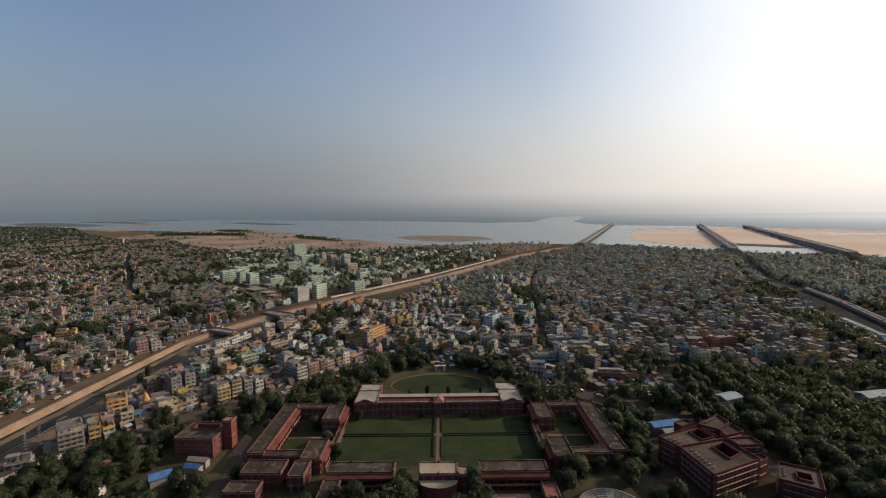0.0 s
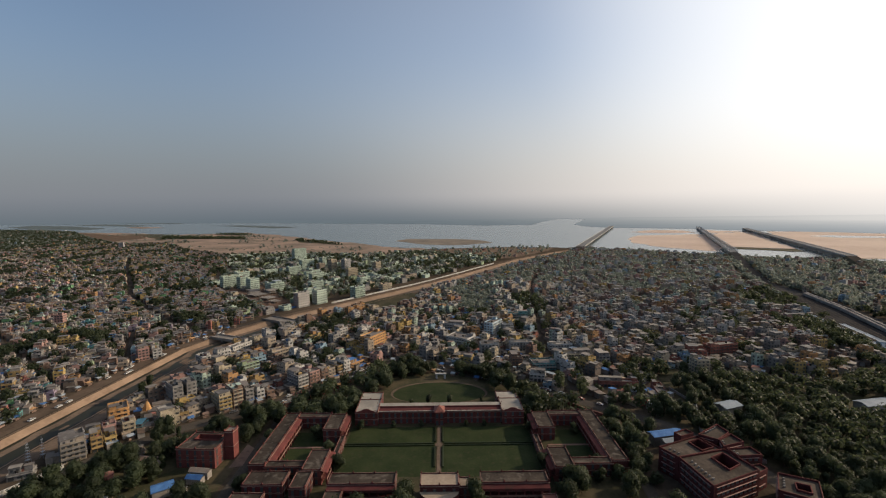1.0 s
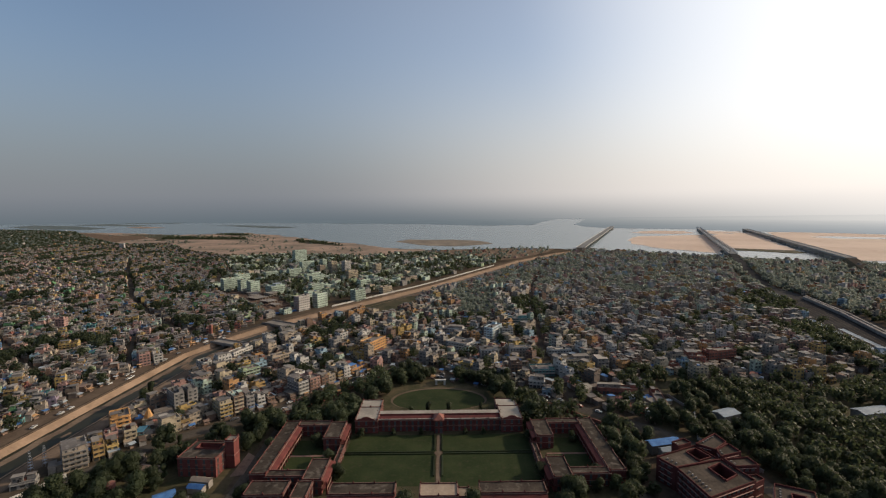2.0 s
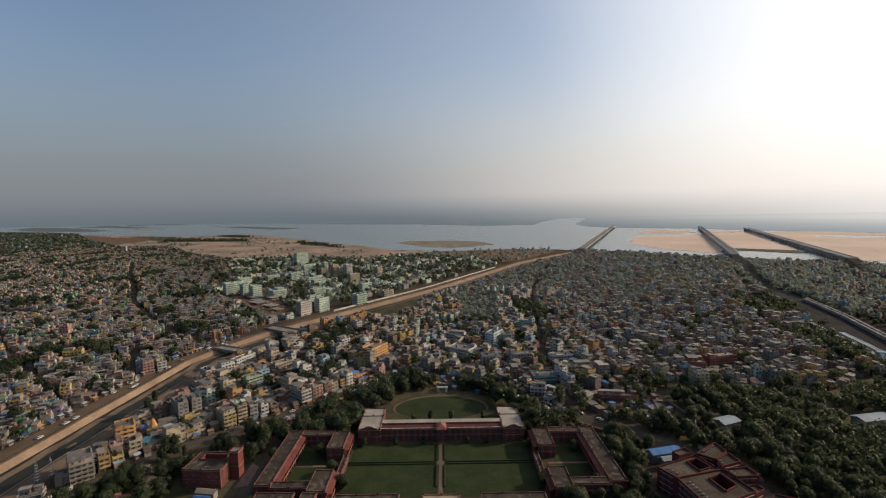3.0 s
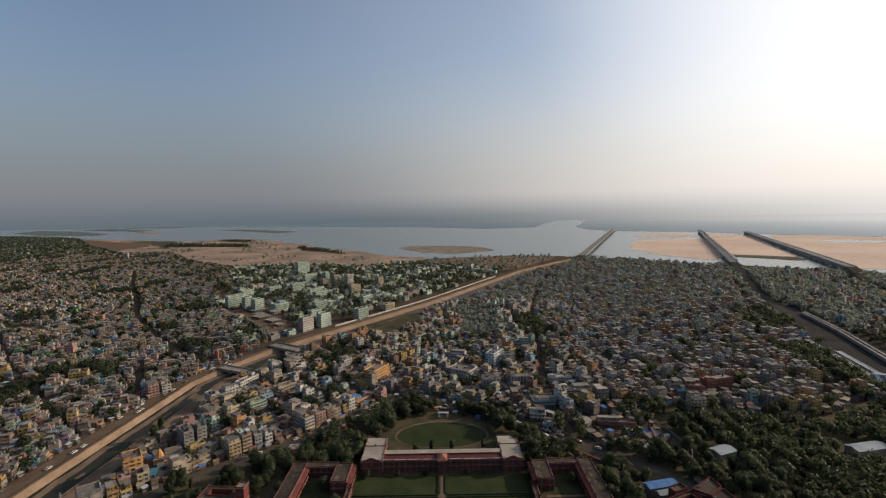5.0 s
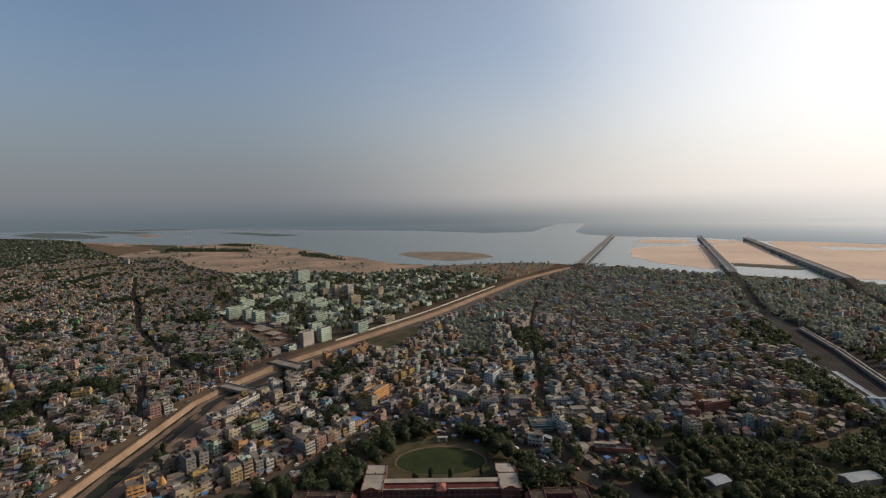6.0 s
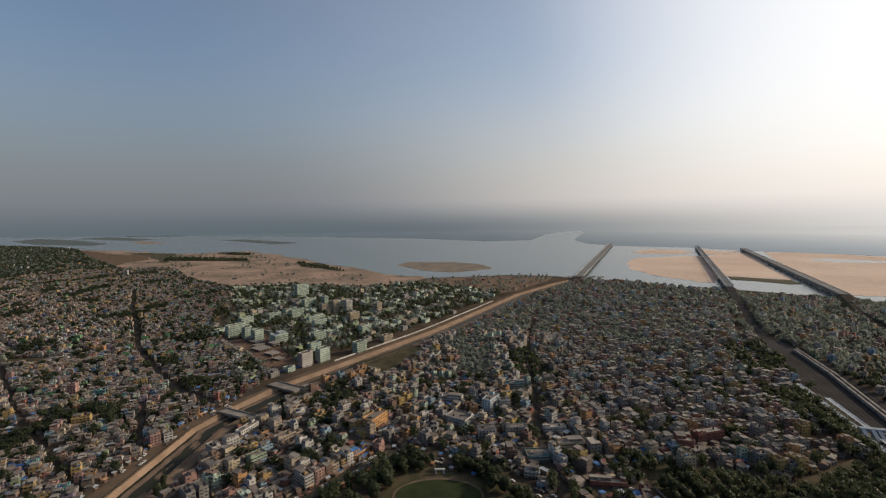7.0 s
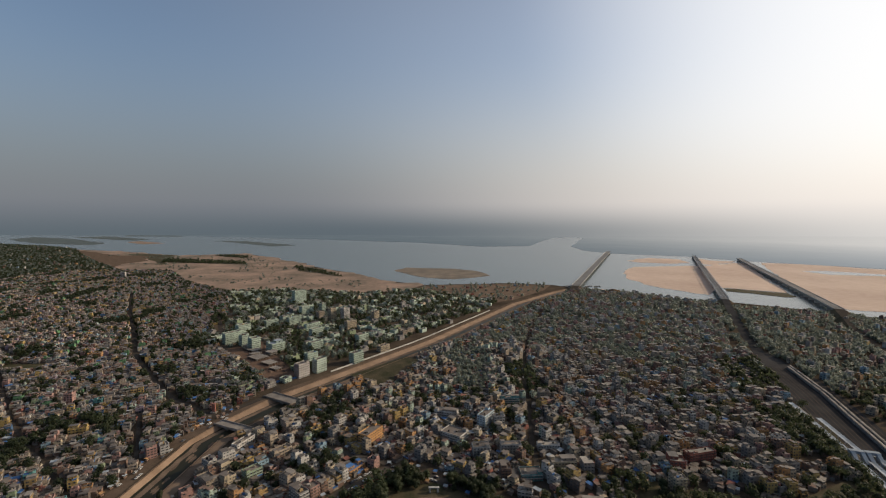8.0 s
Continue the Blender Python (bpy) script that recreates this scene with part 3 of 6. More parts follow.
        for q in (-0.25, 0.25) if windows else ():
            for y0 in (uy - ud / 2 - 0.04, uy + ud / 2 + 0.04):
                upper.face([(ux + q * uw - 0.5, y0, h + 0.9), (ux + q * uw + 0.5, y0, h + 0.9), (ux + q * uw + 0.5, y0, h + 2.0), (ux + q * uw - 0.5, y0, h + 2.0)], glass)
    tx, ty = -sx * 0.6, -sy * 0.5
    tank_m = tank_black if rng.random() < 0.5 else roof_white
    if windows:
        tank.tube(tx, ty, h, h + 1.5, 0.75, 0.7, tank_m)
        clutter = Shape()
        # a low shed, crate or sheet left on the roof
        jx, jy, jw, jd = rng.uniform(-0.6, 0.6) * e, rng.uniform(-0.6, 0.6) * g, rng.uniform(0.7, 1.8), rng.uniform(0.6, 1.4)
        jm = rng.choice((concrete, roof_dark, PAINTS["brown"], PAINTS["brick red"], roof_white, PAINTS["ochre"], concrete, roof_dark, blue_sheet if rng.random() < 0.3 else roof_dark))
        clutter.box(max(jx - jw, -e), max(jy - jd, -g), h, min(jx + jw, e), min(jy + jd, g), h + rng.uniform(0.5, 1.8), jm, None, False)
        slabs.append(clutter)
    return [("wall", wall), ("roof", top), ("stair_room", stair), ("water_tank", tank), ("upper_room", upper)] + [("roof_shed" if windows and i == len(slabs) - 1 else "balcony" if i < floors - 1 else "roof_ledge", q) for i, q in enumerate(slabs)]


def house(x, y, turn, w, d, floors, paint_name, rng, roof=None, trim=None, name="house", label="", fine=False, balcony=True, storey=3.1, group=""):
    """A house as a thing with its parts."""
    what = label or "%s plastered %s-storey concrete house with a flat parapet roof" % (paint_name, ("one", "two", "three", "four", "five", "six", "seven", "eight", "nine", "ten")[floors - 1])
    ob = root(name, x, y, 0, turn, label=what, category="apartment block" if floors > 5 else "house", group=group)
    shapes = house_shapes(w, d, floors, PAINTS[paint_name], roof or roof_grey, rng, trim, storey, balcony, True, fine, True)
    for nm, s in shapes:
        if s.f:
            part(nm, s, ob)
    return ob


def merge(big, shape, x, y, turn):
    """Adds a shape's faces to a large joined one, moved and turned."""
    c, s, k = math.cos(radians(turn)), math.sin(radians(turn)), len(big.v)
    slots = [big.slot(m) for m in shape.slots]
    big.v.extend((x + a * c - b * s, y + a * s + b * c, h) for a, b, h in shape.v)
    big.f.extend(tuple(i + k for i in f) for f in shape.f)
    big.m.extend(slots[m] for m in shape.m)


# ---- trees ----
def crown_shape(rng, height, radius, leaves, size, m, low=0.35):
    """Leaf sprays scattered over several uneven lobes."""
    s = Shape()
    lobes = []
    for i in range(rng.randint(7, 10)):
        ang, far = rng.uniform(0, 6.28), rng.uniform(0.1, 0.62) * radius
        lobes.append((far * math.cos(ang), far * math.sin(ang), height * rng.uniform(low + 0.15, 0.82), radius * rng.uniform(0.45, 0.66)))
    for lx, ly, lz, lr in lobes if leaves > 500 else ():
        # the dense heart of each lobe
        for k in range(3):
            for i in range(6):
                q = []
                for kk, ii in ((k, i), (k, i + 1), (k + 1, i + 1), (k + 1, i)):
                    el, az = -1.2 + 0.8 * kk, ii * math.pi / 3 + lx
                    q.append((lx + 0.74 * lr * math.cos(el) * math.cos(az), ly + 0.74 * lr * math.cos(el) * math.sin(az), max(lz + 0.74 * lr * math.sin(el), height * low * 0.8)))
                s.face(q, m)
    for i in range(leaves):
        lx, ly, lz, lr = rng.choice(lobes)
        n = Vector((rng.gauss(0, 1), rng.gauss(0, 1), rng.gauss(0.25, 0.8))).normalized()
        p = Vector((lx, ly, lz)) + n * lr * rng.uniform(0.72, 1.05)
        p.z = max(p.z, height * low * 0.8)
        f = (n + Vector((rng.gauss(0, 0.3), rng.gauss(0, 0.3), rng.gauss(0.2, 0.3)))).normalized()
        u = f.orthogonal().normalized()
        u.rotate(Matrix.Rotation(rng.uniform(0, 6.28), 3, f))
        v = f.cross(u)
        q = size * rng.uniform(0.6, 1.3)
        s.face([tuple(p + u * q), tuple(p + v * q * 0.7), tuple(p - u * q), tuple(p - v * q * 0.7)], m)
    return s


def trunk_shape(rng, height, radius):
    s = Shape()
    s.tube(0, 0, -0.2, height * 0.45, 0.035 * height, 0.022 * height, bark, 7)
    for i in range(4):
        ang = i * 1.57 + rng.uniform(-0.4, 0.4)
        a, b = math.cos(ang), math.sin(ang)
        r, z0, z1 = 0.013 * height, height * 0.36, height * 0.68
        ex, ey = a * radius * 0.5, b * radius * 0.5
        s.face([(-b * r, a * r, z0), (b * r, -a * r, z0), (ex + b * r * 0.4, ey - a * r * 0.4, z1), (ex - b * r * 0.4, ey + a * r * 0.4, z1)], bark)
        s.face([(0, 0, z0 - r), (0, 0, z0 + r * 1.5), (ex, ey, z1 + r * 0.5), (ex, ey, z1 - r * 0.5)], bark)
    return s


tree_rng = random.Random(11)
TREES = []
for kind_no in range(7):
    th, tr = ((11, 5.2), (9, 4.6), (13, 6.0), (7.5, 3.6), (12, 4.2), (10, 5.6), (8.5, 2.2))[kind_no]
    TREES.append((th, tr, trunk_shape(tree_rng, th, tr).mesh("trunk"), crown_shape(tree_rng, th, tr, 1150, 0.42, leaf, 0.12).mesh("crown")))
MID_TREES = [crown_shape(tree_rng, h, r, 140, 1.1, leaf, 0.1) for h, r in ((10, 4.8), (8, 4.0), (11, 5.5), (9, 5.0), (6, 3.2))]
BUSHES = [crown_shape(tree_rng, h, r, 16, 1.3, hazed_leaf, 0.0) for h, r in ((2.6, 2.6), (3.4, 3.0), (2.0, 3.6))]
FAR_TREES = [crown_shape(tree_rng, h, r, 38, 2.05, hazed_leaf, 0.05) for h, r in ((9, 4.8), (7, 4.0), (11, 5.5), (8, 5.0), (6, 3.2))]


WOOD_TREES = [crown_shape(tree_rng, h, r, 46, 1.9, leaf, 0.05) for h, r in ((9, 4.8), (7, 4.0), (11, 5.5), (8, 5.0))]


def tree(x, y, kind_no, turn, size=1.0, label="full dark green broadleaf tree with an uneven crown", group="trees round the campus"):
    th, tr, trunk, crown = TREES[kind_no]
    ob = root("tree", x, y, 0, turn, label=label, category="tree", group=group)
    ob.scale = (size, size, size)
    part("trunk", trunk, ob)
    part("crown", crown, ob)
    return ob


# ---- campus ----
def quad_windows(parent, x0, y0, x1, y1, levels, pitch, half, tall, m=glass, frame_m=None):
    """Single windows along a wall from one corner to the other, each an arched opening with a frame."""
    length = math.hypot(x1 - x0, y1 - y0)
    ux, uy = (x1 - x0) / length, (y1 - y0) / length
    s = Shape()
    s.face([(-half, -0.03, 0), (half, -0.03, 0), (half, -0.03, tall * 0.75), (half * 0.6, -0.03, tall), (-half * 0.6, -0.03, tall), (-half, -0.03, tall * 0.75)], m)
    s.box(-half - 0.15, -0.14, -0.2, half + 0.15, 0, -0.02, frame_m or trim_pale)
    s.box(-half - 0.15, -0.12, tall + 0.02, half + 0.15, 0, tall + 0.2, frame_m or trim_pale)
    me = s.mesh("window")
    n = max(1, int(length / pitch))
    for z in levels:
        for i in range(n):
            u = (i + 0.5) * length / n
            ob = part("window", me, parent)
            ob.matrix_basis = pose(x0 + ux * u + uy * 0.02, y0 + uy * u - ux * 0.02, z, 0, 0, math.degrees(math.atan2(uy, ux)))


def range_block(name, x0, y0, x1, y1, h, wall_m, roof_m, label, turn=0.0, levels=(1.0, 5.2), pitch=3.4, sides="nsew", parapet=0.55, verandah="", category="college building", court=None):
    """A college range: wall with plinth, cornice and string course, parapet roof, windows one by one."""
    cx, cy = (x0 + x1) / 2, (y0 + y1) / 2
    a, b = abs(x1 - x0) / 2, abs(y1 - y0) / 2
    ob = root(name, cx, cy, 0, turn, label=label, category=category, group="red college buildings")
    s = Shape()
    solid = [(-a, -b, a, b)]
    if court:
        # an open court let into the middle of the block
        u0, v0, u1, v1 = court
        solid = [(-a, -b, a, v0), (-a, v1, a, b), (-a, v0, u0, v1), (u1, v0, a, v1)]
    for q in solid:
        s.box(q[0], q[1], -0.3, q[2], q[3], h, wall_m)
    part("wall", s, ob)
    if court:
        s = Shape()
        s.box(u0, v0, -0.3, u1, v1, h - 4.5, roof_m)
        part("court_floor", s, ob, "dark floor of a sunken roof court")
        s = Shape()
        for q in ((u0 - 0.25, v0 - 0.25, u1 + 0.25, v0), (u0 - 0.25, v1, u1 + 0.25, v1 + 0.25), (u0 - 0.25, v0, u0, v1), (u1, v0, u1 + 0.25, v1)):
            s.box(q[0], q[1], h, q[2], q[3], h + 0.9, wall_m)
        part("court_parapet", s, ob)
    s = Shape()
    for z, o, t in ((h, 0.3, 0.3), (h * 0.5, 0.15, 0.22)):
        s.box(-a - o, -b - o, z - t, a + o, -b, z, trim_pale)
        s.box(-a - o, b, z - t, a + o, b + o, z, trim_pale)
        s.box(-a - o, -b, z - t, -a, b, z, trim_pale)
        s.box(a, -b, z - t, a + o, b, z, trim_pale)
    part("cornice", s, ob, "pale stone cornice and string course")
    s = Shape()
    for q in solid:
        s.box(max(q[0], -a + 0.3), max(q[1], -b + 0.3), h, min(q[2], a - 0.3), min(q[3], b - 0.3), h + 0.12, roof_m)
    part("roof", s, ob)
    s = Shape()
    for q in ((-a, -b, a, -b + 0.28), (-a, b - 0.28, a, b), (-a, -b + 0.28, -a + 0.28, b - 0.28), (a - 0.28, -b + 0.28, a, b - 0.28)):
        s.box(q[0], q[1], h, q[2], q[3], h + parapet, wall_m, trim_pale, False)
    part("parapet", s, ob)
    pin = Shape()
    pin.box(-0.28, -0.28, 0, 0.28, 0.28, parapet + 0.45, wall_m, None, False)
    pin.tube(0, 0, parapet + 0.45, parapet + 1.0, 0.26, 0.04, wall_m, 6)
    pin_me = pin.mesh("pinnacle")
    for along_x, n in ((True, max(1, round(2 * a / 8.5))), (False, max(1, round(2 * b / 8.5)))):
        for i in range(n + 1):
            for side in (-1, 1):
                u = -1 + 2 * i / n
                if not along_x and i in (0, n):
                    continue
                ob_pin = part("pinnacle", pin_me, ob)
                ob_pin.location = (u * (a - 0.2), side * (b - 0.2), h) if along_x else (side * (a - 0.2), u * (b - 0.2), h)
    if "s" in sides:
        quad_windows(ob, -a, -b, a, -b, levels, pitch, 0.6, 2.2)
    if "n" in sides:
        quad_windows(ob, a, b, -a, b, levels, pitch, 0.6, 2.2)
    if "e" in sides:
        quad_windows(ob, a, -b, a, b, levels, pitch, 0.6, 2.2)
    if "w" in sides:
        quad_windows(ob, -a, b, -a, -b, levels, pitch, 0.6, 2.2)
    for side in verandah:
        # a lower arcaded walk along one side, with its own lean-to roof
        v, k = Shape(), 2.6
        o0, o1 = (b, b + k) if side in "ns" else (a, a + k)
        run = a if side in "ns" else b

        def at_side(u, o):
            return {"s": (u, -o), "n": (-u, o), "e": (o, u), "w": (-o, -u)}[side]
        v.face([(*at_side(-run, o0), h * 0.94), (*at_side(-run, o1), h * 0.86), (*at_side(run, o1), h * 0.86), (*at_side(run, o0), h * 0.94)], wall_m)
        v.face([(*at_side(-run, o1), h * 0.86), (*at_side(-run, o1), h * 0.72), (*at_side(run, o1), h * 0.72), (*at_side(run, o1), h * 0.86)], wall_m)
        v.face([(*at_side(-run, o1), h * 0.46), (*at_side(-run, o1), h * 0.34), (*at_side(run, o1), h * 0.34), (*at_side(run, o1), h * 0.46)], trim_pale)
        v.face([(*at_side(-run, o0), h * 0.42), (*at_side(-run, o1), h * 0.42), (*at_side(run, o1), h * 0.42), (*at_side(run, o0), h * 0.42)], wall_m)
        part("verandah", v, ob, "arcaded red verandah with a sloping roof")
        n = int(2 * run / 3.4)
        col = Shape()
        col.box(-0.3, -0.3, -0.3, 0.3, 0.3, h * 0.84, wall_m)
        me = col.mesh("pillar")
        for i in range(n + 1):
            u = -run + 2 * run * i / n
            pil = part("pillar", me, ob)
            px, py = at_side(max(-run + 0.3, min(run - 0.3, u)), o1 - 0.31)
            pil.location = (px, py, 0)
    return ob


LONG = "long two-storey red brick college range with a pale parapet roof"
main_hall = range_block("college_range", -41, 251.5, 34, 262, 7.0, red_wall, roof_white, "long red college main building with a white flat roof", sides="sn", levels=(0.6, 3.9), parapet=0.5)
s = Shape()
s.box(-36.9, -4.95, 7.124, 36.9, 0.2, 7.3, red_dark)
part("verandah_roof", s, main_hall, "dull red lean-to roof along the front")
s = Shape()
s.box(-36.9, 0.2, 7.124, 36.9, 0.5, 8.1, red_wall)
s.box(-36.9, 0.5, 7.124, 36.9, 4.9, 8.05, red_wall, roof_white)
part("clerestory", s, main_hall, "raised white roof strip behind a low red wall")
s = Shape()
s.box(-37.6, -5.6, 7.51, 37.6, -4.9, 7.66, roof_white)
part("coping", s, main_hall, "thin white coping along the front parapet")
for px0, px1 in ((-52, -39), (32.5, 45)):
    range_block("pavilion", px0, 249.5, px1, 267, 7.8, red_wall, roof_white, "square red end pavilion with a white roof and curved gable")
    range_block("pavilion", px0 - 0.5, 268, px1 - 0.5, 279, 7.0, red_wall, roof_white, "low red rear pavilion with a white roof behind the main building", levels=(1.0, 4.6))
    gable = root("gable_parapet", (px0 + px1) / 2, 249.4, 7.8, label="curved red brick gable crowning the pavilion front", category="gable")
    gs = Shape()
    arch = [(-5, 0), (-4.6, 1.1), (-3, 1.3), (-1.8, 2.1), (0, 2.5), (1.8, 2.1), (3, 1.3), (4.6, 1.1), (5, 0)]
    gs.face([(u, -0.15, v) for u, v in arch[::-1]][::-1], red_wall)
    gs.face([(u, 0.15, v) for u, v in arch][::-1], red_wall)
    for (u0, v0), (u1, v1) in zip(arch, arch[1:]):
        gs.face([(u0, -0.2, v0), (u1, -0.2, v1), (u1, 0.2, v1), (u0, 0.2, v0)], trim_pale)
    part("gable_wall", gs, gable)
porch = root("entrance_porch", -3.5, 250.5, 0, label="red central entrance porch with a pyramid roof", category="porch")
ps = Shape()
ps.box(-2.6, -1.5, -0.3, 2.6, 6, 7.9, red_wall)
part("wall", ps, porch)
ps = Shape()
for ring in range(4):
    c4 = [(-3.1, -2.0), (3.1, -2.0), (3.1, 6.5), (-3.1, 6.5)]
    ps.face([(*c4[ring], 7.9), (*c4[(ring + 1) % 4], 7.9), (0, 1.7, 10.6)], PAINTS["brick red"])
part("roof", ps, porch, "red pyramid roof with a small finial")
ps = Shape()
ps.tube(0, 1.7, 10.4, 12.0, 0.15, 0.03, trim_pale)
part("finial", ps, porch)
quad_windows(porch, -2.6, -1.5, 2.6, -1.5, (0.2, 4.2), 2.1, 0.8, 2.6)

for sx in (-1, 1):
    ax = -3.6
    def mx(u):
        return ax + sx * u
    lo, hi = sorted((mx(80.5), mx(88.5)))
    range_block("college_range", lo, 199.5, hi, 252, 6.6, red_wall, roof_campus, LONG, sides="ew", verandah="e" if sx < 0 else "w", levels=(0.6, 3.8))
    lo, hi = sorted((mx(62), mx(80.4)))
    range_block("college_range", lo, 247, hi, 252.2, 6.4, red_wall, roof_campus, "short red brick connecting range with a flat roof", sides="s", levels=(0.6, 3.8))
    range_block("college_range", lo, 197.5, hi, 202.5, 6.4, red_wall, roof_campus, "short red brick connecting range with a flat roof", sides="ns", levels=(0.6, 3.8))
    lo, hi = sorted((mx(53), mx(62)))
    range_block("pavilion", lo, 231, hi, 249, 7.2, red_wall, roof_campus, "red corner pavilion with a grey flat roof", verandah="e" if sx < 0 else "w", sides="s", levels=(0.6, 4.0))
    range_block("pavilion", lo, 193.5, hi, 210.5, 7.2, red_wall, roof_campus, "red corner pavilion with a grey flat roof", verandah="e" if sx < 0 else "w", sides="s", levels=(0.6, 4.0))
    lo, hi = sorted((mx(50), mx(52.5)))
    range_block("covered_walk", lo, 210.7, hi, 230.8, 3.6, red_wall, roof_campus, "low red arcaded walk joining two pavilions", levels=(0.6,), sides="ew", category="covered walk")
    lo, hi = sorted((mx(18.5), mx(47.5)))
    range_block("college_range", lo, 182.5, hi, 190.5, 7.2, red_dark, roof_campus, "two-storey red south range facing the quadrangle lawn", verandah="s", levels=(0.6, 4.0))
    hedge = Shape()
    lo, hi = sorted((mx(2.6), mx(50)))
    for y0 in (226.6, 228.6):
        hedge.box(lo, y0 - 0.35, -0.1, hi, y0 + 0.35, 0.7, leaf)
    hedge.thing("hedge", label="low clipped green hedge edging the lawn path", category="hedge")
    hedge = Shape()
    for y0, y1 in ((206.5, 225), (230, 247)):
        lo, hi = sorted((mx(1.7), mx(2.5)))
        hedge.box(lo, y0, -0.1, hi, y1, 0.7, leaf)
    hedge.thing("hedge", label="low clipped green hedge beside the straight path", category="hedge")

range_block("assembly_hall", -11.2, 179.5, 5.2, 188.5, 8.0, red_dark, roof_beige, "assembly hall with a broad pale flat roof", sides="ns", levels=(0.8, 4.4))
range_block("hall_annex", 5.4, 180, 10.2, 186.5, 7.2, red_dark, roof_beige, "small pale-roofed annex beside the assembly hall", sides="s", levels=(0.8, 4.0))
stage = root("stage_apse", -3, 179.3, 0, label="half-round pale roofed stage apse of the hall", category="stage")
ss, fan = Shape(), [(8.2 * math.cos(math.pi + math.pi * i / 14), 5.5 * math.sin(math.pi + math.pi * i / 14)) for i in range(15)]
ss.face([(u, v, 5.6) for u, v in fan], roof_beige)
for (u0, v0), (u1, v1) in zip(fan, fan[1:]):
    ss.face([(u0, v0, -0.2), (u1, v1, -0.2), (u1, v1, 5.6), (u0, v0, 5.6)], red_dark)
part("apse_wall", ss, stage)
range_block("college_block", -88, 183, -70.5, 193, 7.0, red_dark, roof_campus, "square two-storey red college block with a stained roof", levels=(0.6, 3.9))
range_block("college_block", -67, 180.5, -60, 192.5, 7.0, red_dark, roof_campus, "narrow red college block with a grey flat roof", levels=(0.6, 3.9))
range_block("college_block", -90, 171.5, -76.5, 179, 6.0, red_dark, roof_campus, "low red outbuilding with a stained flat roof", levels=(0.6, 3.4))
range_block("college_block", -51, 165, -44, 179.5, 6.0, red_dark, roof_campus, "narrow red college block with a grey flat roof", levels=(0.6, 3.4))
range_block("college_block", 40, 168, 46, 179, 4.0, red_dark, PAINTS["brick red"], "small flat red-roofed shed beside the court", levels=(0.8,))

# the modern red hall with its tower, and the brick complex
range_block("lecture_hall", -130.5, 208, -111, 224.5, 9.6, red_wall, roof_campus, "modern bright red lecture hall with a flat roof and sunken court", turn=-4, levels=(0.8, 3.9, 7.0), court=(-5.5, 0.5, 6.5, 5.0))
range_block("stair_tower", -110.6, 215.5, -106, 220.5, 14.5, red_wall, roof_grey, "tall plain red stair tower beside the lecture hall", turn=-4, levels=(), category="tower")


